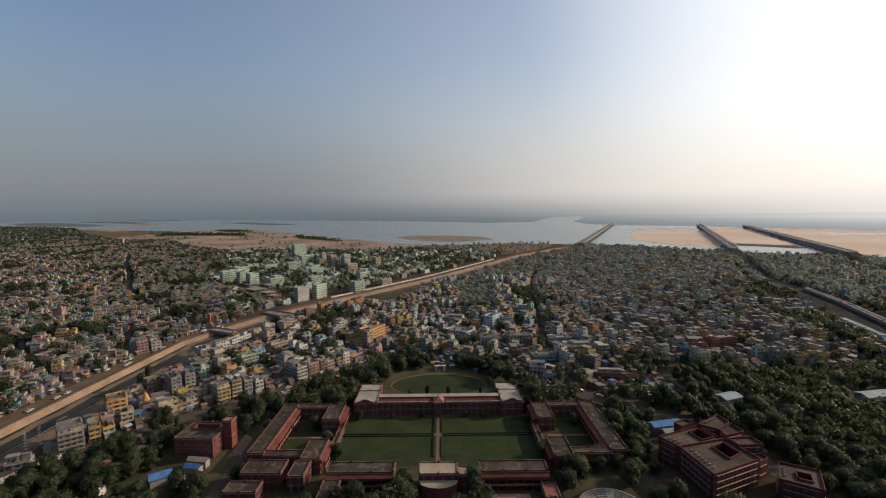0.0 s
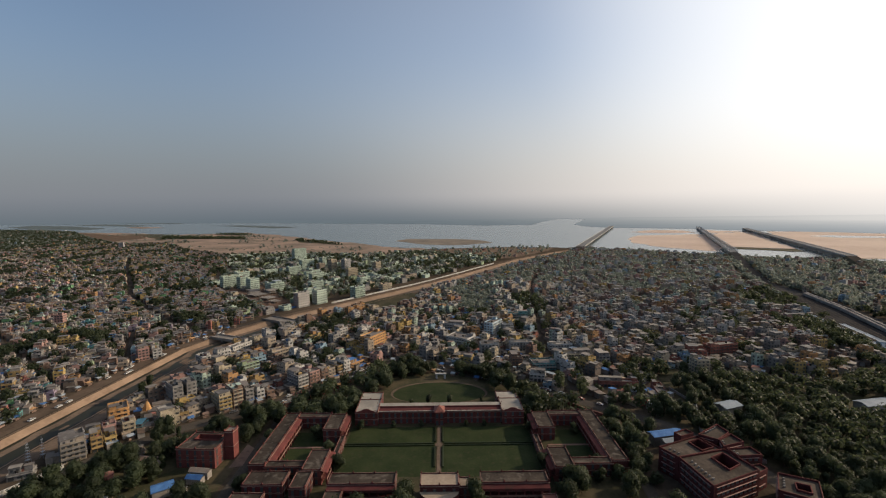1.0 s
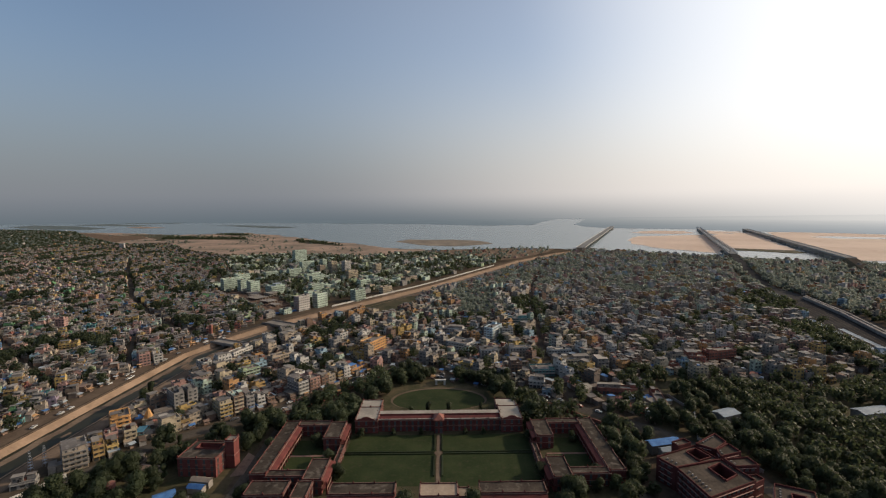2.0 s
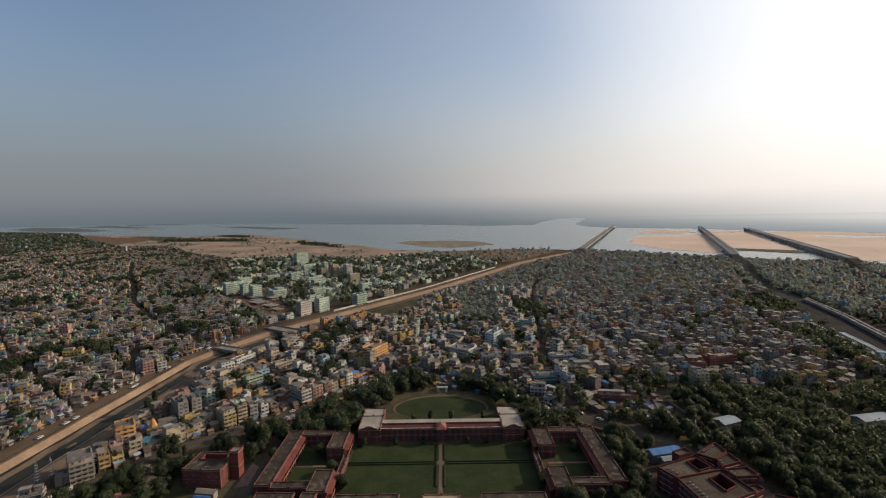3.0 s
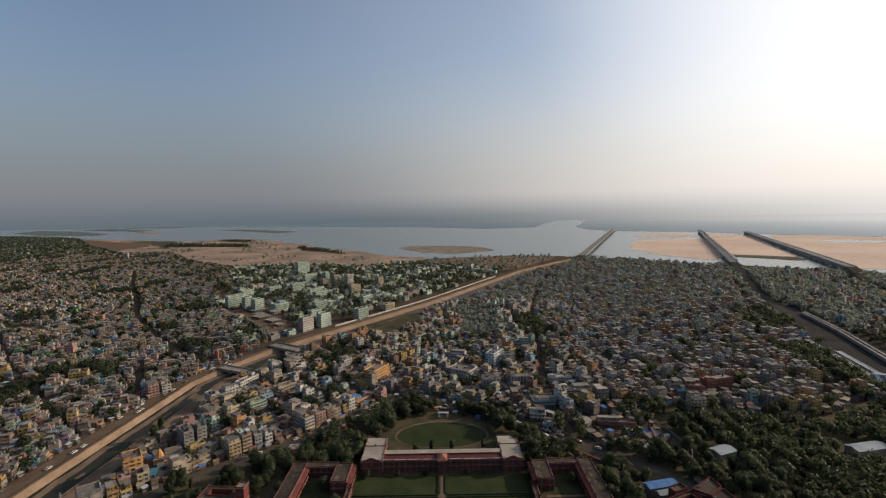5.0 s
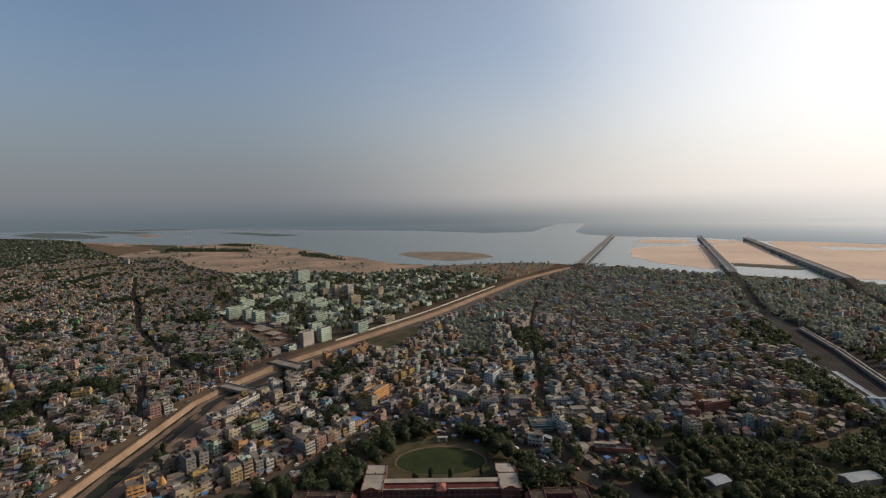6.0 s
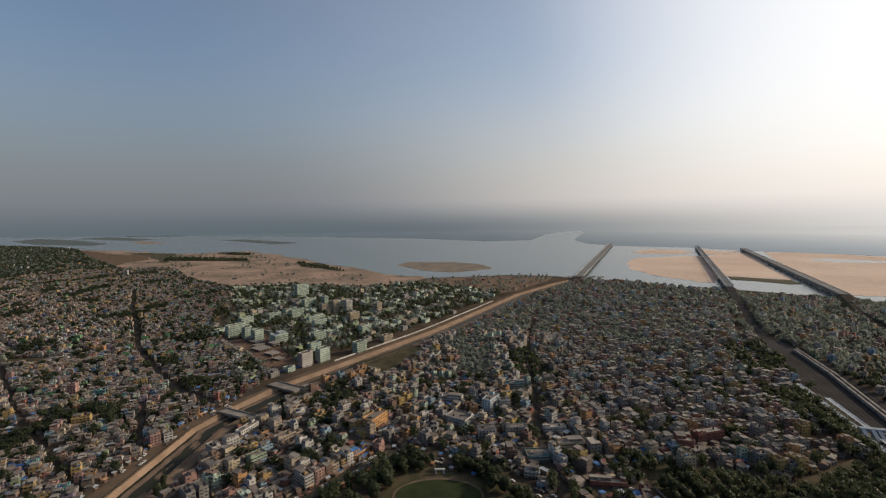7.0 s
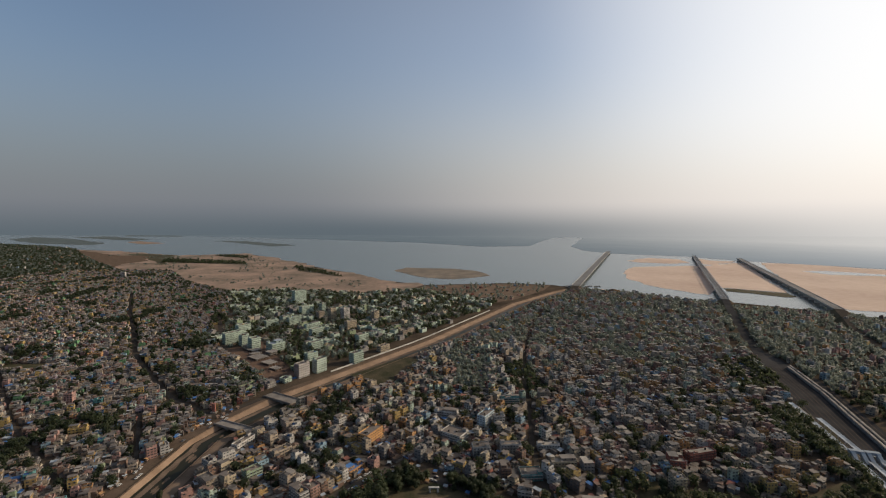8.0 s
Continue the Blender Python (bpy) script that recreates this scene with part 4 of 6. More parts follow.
def brick_block(pts, h, label, court=None, sunk=5.0, storeys=4):
    """A modern brick block on a four-cornered plan: window bands under sun shades, parapet, roof vents and perhaps an open court."""
    cx, cy = sum(p[0] for p in pts) / 4, sum(p[1] for p in pts) / 4
    ob = root("brick_block", cx, cy, 0, label=label, category="college building", group="brick complex")
    q = [(x - cx, y - cy) for x, y in pts]
    hole = [(x - cx, y - cy) for x, y in court] if court else None
    wall, roof, parapet = Shape(), Shape(), Shape()

    def upstand(shape, ring, z0, z1, t):
        for (ax, ay), (bx, by) in zip(ring, ring[1:] + ring[:1]):
            run, turn = math.hypot(bx - ax, by - ay), math.degrees(math.atan2(by - ay, bx - ax))
            shape.at(ax, ay, 0, turn).box(-0.05, -0.05, z0, run + 0.05, t, z1, red_dark, red_wall, False)
        shape.at(0, 0)

    for k in range(4):
        (ax, ay), (bx, by) = q[k], q[(k + 1) % 4]
        wall.face([(ax, ay, -0.3), (bx, by, -0.3), (bx, by, h), (ax, ay, h)], red_dark)
        run, turn = math.hypot(bx - ax, by - ay), math.degrees(math.atan2(by - ay, bx - ax))
        if run > 6:
            ux, uy = (bx - ax) / run, (by - ay) / run
            x0, y0, x1, y1 = ax + ux * 1.6, ay + uy * 1.6, bx - ux * 1.6, by - uy * 1.6
            for n in range(storeys):
                z = n * h / storeys + 0.9
                quad_windows(ob, x0, y0, x1, y1, (z,), 2.6, 0.85, 1.2, glass, red_dark)
                shade = Shape().at(x0, y0, 0, turn)
                shade.box(0, -0.45, z + 1.45, run - 3.2, 0, z + 1.55, PAINTS["pink"])
                part("sun_shade", shade, ob, "thin pale concrete sun shade")
        if not hole:
            continue
        (cx0, cy0), (cx1, cy1) = hole[k], hole[(k + 1) % 4]
        roof.face([(ax, ay, h), (bx, by, h), (cx1, cy1, h), (cx0, cy0, h)], complex_roof)
        wall.face([(cx1, cy1, h - sunk), (cx0, cy0, h - sunk), (cx0, cy0, h), (cx1, cy1, h)], red_dark)
    if hole:
        floor = Shape()
        floor.face([(x, y, h - sunk) for x, y in hole], complex_roof)
        part("court_floor", floor, ob, "dusty floor of the open court")
        rim = Shape()
        upstand(rim, hole, h + 0.004, h + 0.9, 0.3)
        part("court_parapet", rim, ob)
    else:
        roof.face([(x, y, h) for x, y in q], complex_roof)
    part("wall", wall, ob)
    part("roof", roof, ob)
    upstand(parapet, q, h + 0.004, h + 0.9, 0.25)
    part("parapet", parapet, ob)
    vent = Shape()
    vent.box(-0.35, -0.35, 0, 0.35, 0.35, 0.8, concrete, None, False)
    vent_me = vent.mesh("roof_vent")
    (ax, ay), (bx, by) = q[3], q[0]
    for n in range(max(2, int(math.hypot(bx - ax, by - ay) / 3))):
        u = (n + 0.7) / max(2.4, math.hypot(bx - ax, by - ay) / 3)
        v = part("roof_vent", vent_me, ob)
        v.location = (0.72 * (ax + (bx - ax) * u), 0.72 * (ay + (by - ay) * u), h)
    return ob


brick_block([(107.7, 171.6), (133.6, 182.4), (129.0, 199.3), (104.9, 193.2)], 11.0, "large modern red brick block with pale window bands", [(121.0, 182.8), (128.6, 187.0), (126.4, 196.4), (118.8, 192.6)], 7.0)
brick_block([(104.8, 193.5), (128.3, 199.7), (123.4, 212.0), (100.2, 202.4)], 10.8, "red brick wing round a shallow roof court", [(118.2, 198.6), (125.6, 201.4), (122.4, 209.4), (116.2, 206.6)], 3.2)
brick_block([(113.9, 208.9), (121.8, 212.1), (120.2, 216.4), (112.6, 213.0)], 12.2, "small red brick stair block on the wing", None, storeys=3)
brick_block([(124.2, 212.2), (130.6, 206.8), (140.2, 213.6), (139.2, 222.0)], 11.6, "red brick rear block with a bare grey roof")
brick_block([(129.2, 199.9), (141.0, 203.6), (139.6, 211.4), (130.9, 206.4)], 12.0, "raised red brick corner block with a stained roof")
brick_block([(130.9, 192.2), (142.2, 192.8), (141.3, 199.6), (129.6, 198.4)], 11.7, "raised red brick side block with a stained roof")
brick_block([(134.2, 184.3), (141.4, 188.2), (140.4, 192.0), (132.2, 189.9)], 8.0, "low red brick lean-to beside the block", None, storeys=2)
brick_block([(134.5, 172.5), (146.5, 164.5), (155.5, 178.0), (143.0, 184.5)], 8.4, "low red brick block with a roof light court", [(142.0, 172.6), (146.4, 169.8), (149.6, 175.0), (145.0, 177.6)], 3.5, 3)

# lawns, paths, court, amphitheatre
for k, (x0, y0, x1, y1) in enumerate(((-53, 199, -5.2, 227), (-53, 228.2, -5.2, 247), (-2, 199, 46, 227), (-2, 228.2, 46, 247))):
    patch("lawn", [(x0, y0), (x1, y0), (x1, y1), (x0, y1)], 0.12, lawn_mat, label="mown green quarter of the quadrangle lawn", category="lawn", kind="structure")
for x0, x1 in ((-82, -64), (57, 75)):
    for y0, y1 in ((200, 225), (227, 242)):
        patch("lawn", [(x0, y0), (x1, y0), (x1, y1), (x0, y1)], 0.12, lawn_mat, label="small green garden lawn in the side court", category="lawn", kind="structure")
patch("path", [(-4.6, 188), (-2.6, 188), (-2.6, 247), (-4.6, 247)], 0.16, dirt_road, label="pale straight path crossing the quadrangle lawn", category="path", kind="structure")
s = Shape()
s.tube(0, 0, 0.1, 0.22, 2.2, 2.2, dirt_road, 16)
s.at(0, 0)
disc = s.thing("path_circle", label="small round paved crossing of the paths", category="path", kind="structure")
disc.location = (-3.6, 227.5, 0)
for x0, x1 in ((-82, -64), (53.5, 75)):
    patch("path", [(x0, 225.3), (x1, 225.3), (x1, 226.7), (x0, 226.7)], 0.17, trim_pale, label="pale stone path across the garden court", category="path", kind="structure")
patch("forecourt", [(-105.5, 207.5), (-99.5, 209.5), (-100.5, 226), (-105.6, 230)], 0.3, PAINTS["brown"], label="red paved forecourt beside the lecture hall", category="forecourt", kind="structure")
patch("yard", [(134.2, 171.2), (128, 166), (136, 160), (146, 164)], 0.12, dirt_road, label="bare sandy yard beside the brick complex", category="yard", kind="structure")
oval = [(-4 + 31 * math.cos(a), 293 + (20 if math.sin(a) > 0 else 15) * math.sin(a)) for a in np.linspace(0, 6.28, 60)[:-1]]
patch("lawn", oval, 0.14, lawn_mat, label="wide oval green lawn before the main building", category="lawn", kind="structure")
outer = [(-4 + 32.6 * math.cos(a), 294.5 + (20.3 if math.sin(a) > 0 else 17) * math.sin(a)) for a in np.linspace(0, 6.28, 60)[:-1]]
patch("drive", outer, 0.08, dirt_road, label="pale dusty carriage drive round the oval lawn", category="drive", kind="structure")
patch("court", [(19, 158), (35, 158), (35, 178), (19, 178)], 0.1, PAINTS["pink"], label="faded pink paved sports court", category="court", kind="structure")
patch("campus_ground_north", [(-46, 282.2), (40, 282.2), (44, 300), (22, 326), (-6, 333), (-40, 324)], 0.06, grass_mat, label="shaded rough lawn round the oval", category="ground", kind="structure")
patch("campus_ground", [(-96, 120), (90, 120), (90, 282), (-96, 282)], 0.04, grass_mat, label="rough grass and bare earth round the college", category="ground", kind="structure")

amph = root("amphitheatre", 65, 164.5, 0, -14, label="open-air amphitheatre with fanned rows of pale seats", category="amphitheatre")
amph.scale = (0.74, 0.74, 0.74)
for k in range(9):
    r, z = 5 + 1.4 * k, 0.4 + 0.4 * k
    for i in range(16):
        if i in (7, 8):
            continue
        a0, a1 = radians(20 + 140 * i / 16), radians(20 + 140 * (i + 0.93) / 16)
        p = [(q * math.cos(a), q * math.sin(a)) for q, a in ((r, a0), (r, a1), (r + 0.8, a1), (r + 0.8, a0))]
        s = Shape()
        s.face([(*p[0], z), (*p[3], z), (*p[2], z), (*p[1], z)], roof_grey)
        for u in range(4):
            w = (u + 1) % 4
            s.face([(*p[w], z - 0.6), (*p[u], z - 0.6), (*p[u], z), (*p[w], z)], concrete)
        part("seat", s, amph)
s = Shape()
for a in range(15, 165, 10):
    a0, a1 = radians(a), radians(a + 10)
    s.face([(4.2 * math.cos(a0), 4.2 * math.sin(a0), 0.0), (17.8 * math.cos(a0), 17.8 * math.sin(a0), 3.55), (17.8 * math.cos(a1), 17.8 * math.sin(a1), 3.55), (4.2 * math.cos(a1), 4.2 * math.sin(a1), 0.0)][::-1], concrete)
    s.face([(17.8 * math.cos(a0), 17.8 * math.sin(a0), -0.2), (17.8 * math.cos(a1), 17.8 * math.sin(a1), -0.2), (17.8 * math.cos(a1), 17.8 * math.sin(a1), 3.55), (17.8 * math.cos(a0), 17.8 * math.sin(a0), 3.55)], red_dark)
part("terrace", s, amph)


# ---- single houses that stand out ----
lm_rng = random.Random(5)
TAKEN = [(-3.5, 220, 88, 30), (-3.5, 262, 50, 16), (-3.5, 292, 38, 27), (116, 190, 20, 20), (130, 200, 12, 12), (140, 171, 10, 10), (-3, 178, 16, 10), (-115, 211, 15, 12), (-72, 182, 16, 9), (66, 171, 15, 12), (27, 170, 9, 10)]


def mark(x, y, w, d, floors, paint_name, turn=0.0, roof=None, trim=None, label="", name="house", storey=3.1, balcony=True):
    k = 0.76 if name in ("ward_block", "hospital_tower") else 0.68
    w, d, storey = w * k, d * k, storey * (0.92 if k > 0.7 else 0.8)
    TAKEN.append((x, y, max(w, d) * 0.5 + 1.5, max(w, d) * 0.5 + 1.5))
    return house(x, y, turn, w, d, floors, paint_name, lm_rng, roof, PAINTS.get(trim), name, label, True, balcony, storey)


def corner_mark(x, y, w, d, floors, paint_name, turn, roof=None, trim=None, label="", storey=2.4, balcony=True):
    """A narrow, deep town house given by its front corner, its lit front running off at the turn."""
    a = radians(turn)
    cx, cy = x + w / 2 * math.cos(a) - d / 2 * math.sin(a), y + w / 2 * math.sin(a) + d / 2 * math.cos(a)
    TAKEN.append((cx, cy, 0.42 * (w + d), 0.42 * (w + d)))
    return house(cx, cy, turn, w, d, floors, paint_name, lm_rng, roof, PAINTS.get(trim), "house", label, True, balcony, storey)


corner_mark(-65, 385, 24, 11, 5, "bright orange", 62, label="orange-yellow five-storey apartment house with many balconies")
mark(-180, 388, 10, 32, 3, "white", -20, roof_grey, label="long white block beside the canal bridge")
mark(-183, 362, 16, 13, 4, "white", 50)
corner_mark(-190, 345, 7, 11, 4, "white", 55, label="bare white four-storey cube of a house")
corner_mark(-178, 318, 9, 18, 3, "beige", 50, roof_dark)
corner_mark(-174, 279, 6, 14, 5, "grey", 48, roof_dark, label="unfinished grey concrete tower block", balcony=False)
corner_mark(-168.5, 285, 6, 12, 5, "grey", 48, roof_dark, label="unfinished grey concrete tower block", balcony=False)
corner_mark(-139, 267.5, 7.5, 13.5, 4, "cream", 45, roof_dark, "yellow")
corner_mark(-133, 273.5, 6, 13.5, 5, "brown", 45, PAINTS["mint"], "cream", label="brown five-storey house with cream balconies and a green roof")
corner_mark(-127.5, 279, 5, 12, 4, "grey", 45)
corner_mark(-122.5, 284, 5, 11, 3, "white", 45)
corner_mark(-117.5, 288, 5, 10, 2, "brown", 46, roof_dark)
mark(-100, 429, 14, 12, 4, "white", 52)
mark(-119, 412, 16, 10, 3, "yellow", 52)
mark(-124, 397, 8, 8, 2, "pale green", 50)
corner_mark(-101, 301, 8, 14, 4, "grey", 50, None, "white", "white-framed modern house with a dark striped front")
corner_mark(-95, 308, 8.5, 13, 4, "pink", 52, None, "brown")
corner_mark(-89, 316, 6, 11, 3, "brown", 52)
corner_mark(-85, 321, 6, 11, 3, "beige", 54)
corner_mark(-80, 327, 5, 10, 3, "ochre", 54)
corner_mark(-76, 331, 6, 10, 4, "white", 56)
corner_mark(-72, 339, 17, 8, 2, "orange", 54, blue_sheet, None, "low orange-beige house with a blue sheet roof")
mark(-152, 340, 20, 12, 3, "pale green", 50, None, "mint")
mark(-150, 354, 14, 10, 3, "blue", 50)
mark(-140, 372, 26, 12, 3, "beige", 52)
corner_mark(46, 420, 20, 9, 6, "sky blue", 56, None, "white", "light blue five-storey building with a white trim")
mark(61, 429, 16, 10, 5, "white", 6)
mark(30, 421, 10, 10, 4, "orange", 6)
mark(8, 452, 36, 14, 3, "white", -14)
corner_mark(20, 393, 16, 22, 3, "white", 56, None, None, "long white three-storey block with rows of small windows")
mark(38, 374, 22, 15, 4, "white", 4, None, "grey")
mark(65, 377, 27, 10, 4, "white", 3, None, "grey", "white four-storey block with deep balconies along the front")
mark(106, 354, 32, 13, 3, "cream", 4, roof_white, None, "cream hall with a broad pale flat roof")
mark(125, 351, 13, 20, 3, "grey", 2, roof_white)
mark(55, 340, 12, 16, 4, "brown", 3)
mark(76, 341, 26, 18, 2, "turquoise", 3, roof_grey, "white", "low block with a turquoise front and grey roof")
mark(101, 386, 30, 10, 2, "white", 3, roof_white)
mark(201, 352, 18, 18, 4, "brick red", -10, roof_white, None, "dark red four-storey institute with a white roof", balcony=False)
mark(228, 364, 40, 12, 4, "brick red", 14, roof_white, None, "long dark red institute wing with a white roof", balcony=False)
mark(187, 322, 14, 14, 5, "cream", 5)
mark(80, 482, 30, 12, 4, "turquoise", 5, None, "white")
mark(121, 494, 18, 14, 5, "beige", 5)
mark(67, 316, 16, 9, 2, "white", -14)
mark(-99, 274, 9, 12, 1, "brick red", 35, roof_beige, None, "low red-brown lodge beside the road", balcony=False)
mark(120, 303, 38, 9, 1, "brick red", -8, roof_white, None, "low red-brown school building with a pale roof", storey=4.5, balcony=False)
mark(141, 286, 9, 36, 1, "brick red", -12, roof_grey, None, "low red-brown school wing with a grey roof", storey=4.8, balcony=False)
# the hospital quarter across the canal
HOSP = "mint green hospital block with rows of windows"
mark(-183, 574, 13, 22, 6, "white", -36, None, "pink", "pink and white six-storey hospital ward block", "ward_block", 3.3)
mark(-165, 594, 13, 22, 6, "mint", -36, None, "white", HOSP, "ward_block", 3.3)
mark(-345, 1079, 40, 18, 10, "mint", 46, None, None, "tall dark green hospital tower under a flat roof", "hospital_tower", 3.4, False)
for hx, hy, hw, hd, hf, hp in ((-291, 957, 40, 14, 6, "mint"), (-259, 966, 14, 14, 7, "mint"), (-249, 912, 18, 14, 5, "beige"), (-222, 900, 18, 14, 8, "cream"), (-196, 904, 20, 14, 8, "white"), (-134, 900, 18, 14, 6, "cream"),
                               (-298, 699, 16, 20, 6, "mint"), (-349, 734, 40, 14, 6, "mint"), (-322, 716, 14, 16, 6, "mint"), (-122, 633, 24, 14, 5, "mint"), (-133, 743, 28, 12, 4, "mint"),
                               (-219, 774, 34, 12, 5, "mint"), (-288, 864, 36, 12, 5, "mint"), (-327, 848, 34, 12, 4, "mint"), (-200, 700, 30, 12, 4, "mint"), (-240, 820, 40, 12, 4, "mint"), (-170, 830, 30, 12, 5, "cream"),
                               (-90, 690, 26, 12, 3, "cream"), (-60, 800, 40, 10, 2, "beige"), (-190, 640, 12, 24, 4, "mint"), (-360, 800, 16, 30, 5, "mint")):
    mark(hx, hy, hw, hd, hf, hp, 52 if hw >= hd else -38, None, None, HOSP if hp == "mint" else "", "ward_block", 3.3)
mark(-261, 691, 30, 22, 4, "mint", 52, pale_sheet, None, "mint hospital block with a pale blue curved roof", "ward_block", 3.4)
# the old town on the left bank, and by the water
corner_mark(-255, 366, 8, 11, 4, "pink", 42)
corner_mark(-248, 374, 7, 10, 3, "white", 42)
mark(-351, 412, 22, 10, 3, "yellow", 20)
mark(-517, 651, 26, 12, 3, "orange", 15)
mark(-414, 479, 12, 12, 6, "pink", 15)
mark(-383, 481, 12, 10, 3, "turquoise", 15)
mark(-1068, 1499, 20, 16, 9, "white", 10)
corner_mark(-194, 250, 9.5, 13, 4, "bright orange", 38, label="orange four-storey house with dark windows by the canal")
corner_mark(-190, 212, 10, 17, 4, "beige", 42, roof_dark, "grey", "beige-grey apartment block with deep balcony bays")
corner_mark(-187, 236, 6, 8, 3, "pink", 40)
corner_mark(-179, 240, 6, 9, 3, "cream", 40)
mark(-177, 249, 12, 15, 1, "turquoise", 15, cyan_sheet, None, "low shed with a bright turquoise sheet roof", balcony=False)
mark(-201, 203, 14, 8, 1, "grey", 27, roof_grey)
corner_mark(-183.5, 223, 5, 9, 3, "ochre", 42)
corner_mark(-180, 228, 5, 9, 2, "yellow", 42)


def sheet_roof(x, y, w, d, h, m, turn, label):
    """An open shed: posts under a low gabled sheet roof."""
    ob = root("shed", x, y, 0, turn, label=label, category="shed")
    TAKEN.append((x, y, max(w, d) / 2 + 2, max(w, d) / 2 + 2))
    s = Shape()
    a, b = w / 2, d / 2
    for z in (0.0, -0.12):
        s.face([(-a, -b, h + z), (a, -b, h + z), (a, 0, h + 1.2 + z), (-a, 0, h + 1.2 + z)], m)
        s.face([(a, b, h + z), (-a, b, h + z), (-a, 0, h + 1.2 + z), (a, 0, h + 1.2 + z)], m)
    part("roof", s, ob)
    s = Shape()
    s.box(-a + 0.4, -b + 0.4, -0.2, a - 0.4, b - 0.4, h * 0.96, concrete)
    part("wall", s, ob)
    return ob


sheet_roof(116, 228, 18, 6.5, 5, blue_sheet, 12, "long shed with a blue sheet roof")
sheet_roof(117, 221.5, 13, 4.5, 4.6, pale_sheet, 12, "small shed with a pale blue sheet roof")
sheet_roof(-125, 188, 9, 7, 4, blue_sheet, 35, "shed with a bright blue sheet roof among trees")
sheet_roof(-115, 196, 8, 4, 3.2, blue_sheet, -8, "small shed with a blue sheet roof")
sheet_roof(-115, 200.5, 10, 4, 3.8, roof_beige, -8, "low outbuilding with a brown sheet roof")
sheet_roof(-116, 186, 5, 6, 3.0, roof_grey, 20, "small shed with a weathered grey roof")
sheet_roof(-109, 188, 4.5, 4, 3.0, blue_sheet, 20, "small shed with a faded blue roof")
sheet_roof(-146, 210, 11, 6, 4, PAINTS["brown"], -10, "old red-roofed outbuilding among trees")
sheet_roof(170, 261, 14, 9, 5, pale_sheet, 20, "pale tent-like sheet roof in the park")
sheet_roof(260, 262, 24, 9, 5, pale_sheet, 10, "long pale metal shed behind the park")
sheet_roof(300, 255, 20, 10, 5, pale_sheet, 10, "long pale metal shed behind the park")
sheet_roof(97, 303, 9, 9, 5, roof_white, 40, "small canopy with a white pitched roof")

gate = root("gateway", -3, 321, 0, label="white stone campus gateway on the road", category="gateway")
for gx in (-3.0, 3.0):
    s = Shape()
    s.box(gx - 0.7, -0.8, -0.2, gx + 0.7, 0.8, 3.3, PAINTS["white"])
    part("pillar", s, gate)
s = Shape()
s.box(-4.1, -1.0, 3.3, 4.1, 1.0, 3.9, PAINTS["white"])
part("lintel", s, gate)
temple = root("temple", -183, 267, 0, 20, label="small temple with a pointed yellow spire", category="temple")
s = Shape()
s.box(-3, -3, -0.2, 3, 3, 3.2, PAINTS["cream"])
part("wall", s, temple)
s = Shape()
for z0, z1, r0, r1 in ((3.2, 5.2, 2.6, 2.1), (5.2, 7.2, 2.1, 1.3), (7.2, 8.8, 1.3, 0.3), (8.8, 9.8, 0.2, 0.05)):
    s.tube(0, 0, z0, z1, r0, r1, PAINTS["bright orange"])
part("spire", s, temple, "tapering yellow spire")
s = Shape()
s.box(3, -4.5, -0.2, 13, 2.5, 3.4, PAINTS["beige"])
s.box(2.8, -4.8, 3.4, 13.3, 2.8, 3.7, roof_dark)
part("hall", s, temple, "low flat-roofed prayer hall")
TAKEN.append((-178, 268, 9, 8))
obelisk = root("brick_tower", -244, 462, 0, label="red brick tower standing at the canal crossing", category="tower")
s = Shape()
s.box(-3, -3, -0.2, 3, 3, 1.5, concrete)
part("base", s, obelisk)
s = Shape()
s.box(-1.5, -1.5, 1.5, 1.5, 1.5, 10.5, PAINTS["brick red"])
s.box(-1.9, -1.9, 9.3, 1.9, 1.9, 9.8, trim_pale)
part("shaft", s, obelisk)



# ---- walls, masts, stalls ----
def wall_run(points, h, m, label):
    ob = root("boundary_wall", 0, 0, 0, label=label, category="wall")
    for (ax, ay), (bx, by) in zip(points, points[1:]):
        s = Shape().at(ax, ay, 0, math.degrees(math.atan2(by - ay, bx - ax)))
        run = math.hypot(bx - ax, by - ay)
        s.box(0, -0.15, -0.2, run, 0.15, h, m)
        s.box(0, -0.25, h, run, 0.25, h + 0.15, m)
        part("wall_panel", s, ob)
    return ob


wall_run([(-206, 172), (-196, 190), (-191, 200), (-186, 209)], 2.2, PAINTS["white"], "long whitewashed boundary wall beside the road")
wall_run([(-104, 268), (-88, 288), (-76, 302), (-64, 321), (-46, 339), (-20, 338)], 2.0, PAINTS["brick red"], "low red campus wall along the road")
wall_run([(12, 336), (40, 314), (66, 286), (94, 256)], 2.0, PAINTS["brick red"], "low red campus wall along the road")
wall_run([(canal_x(y) - 37, y) for y in range(590, 1000, 45)], 2.0, PAINTS["white"], "long whitewashed hospital wall along the canal road")
wall_run([(152, 296), (156, 270), (140, 238), (154, 206)], 1.8, PAINTS["grey"], "plain grey park wall beside the road")


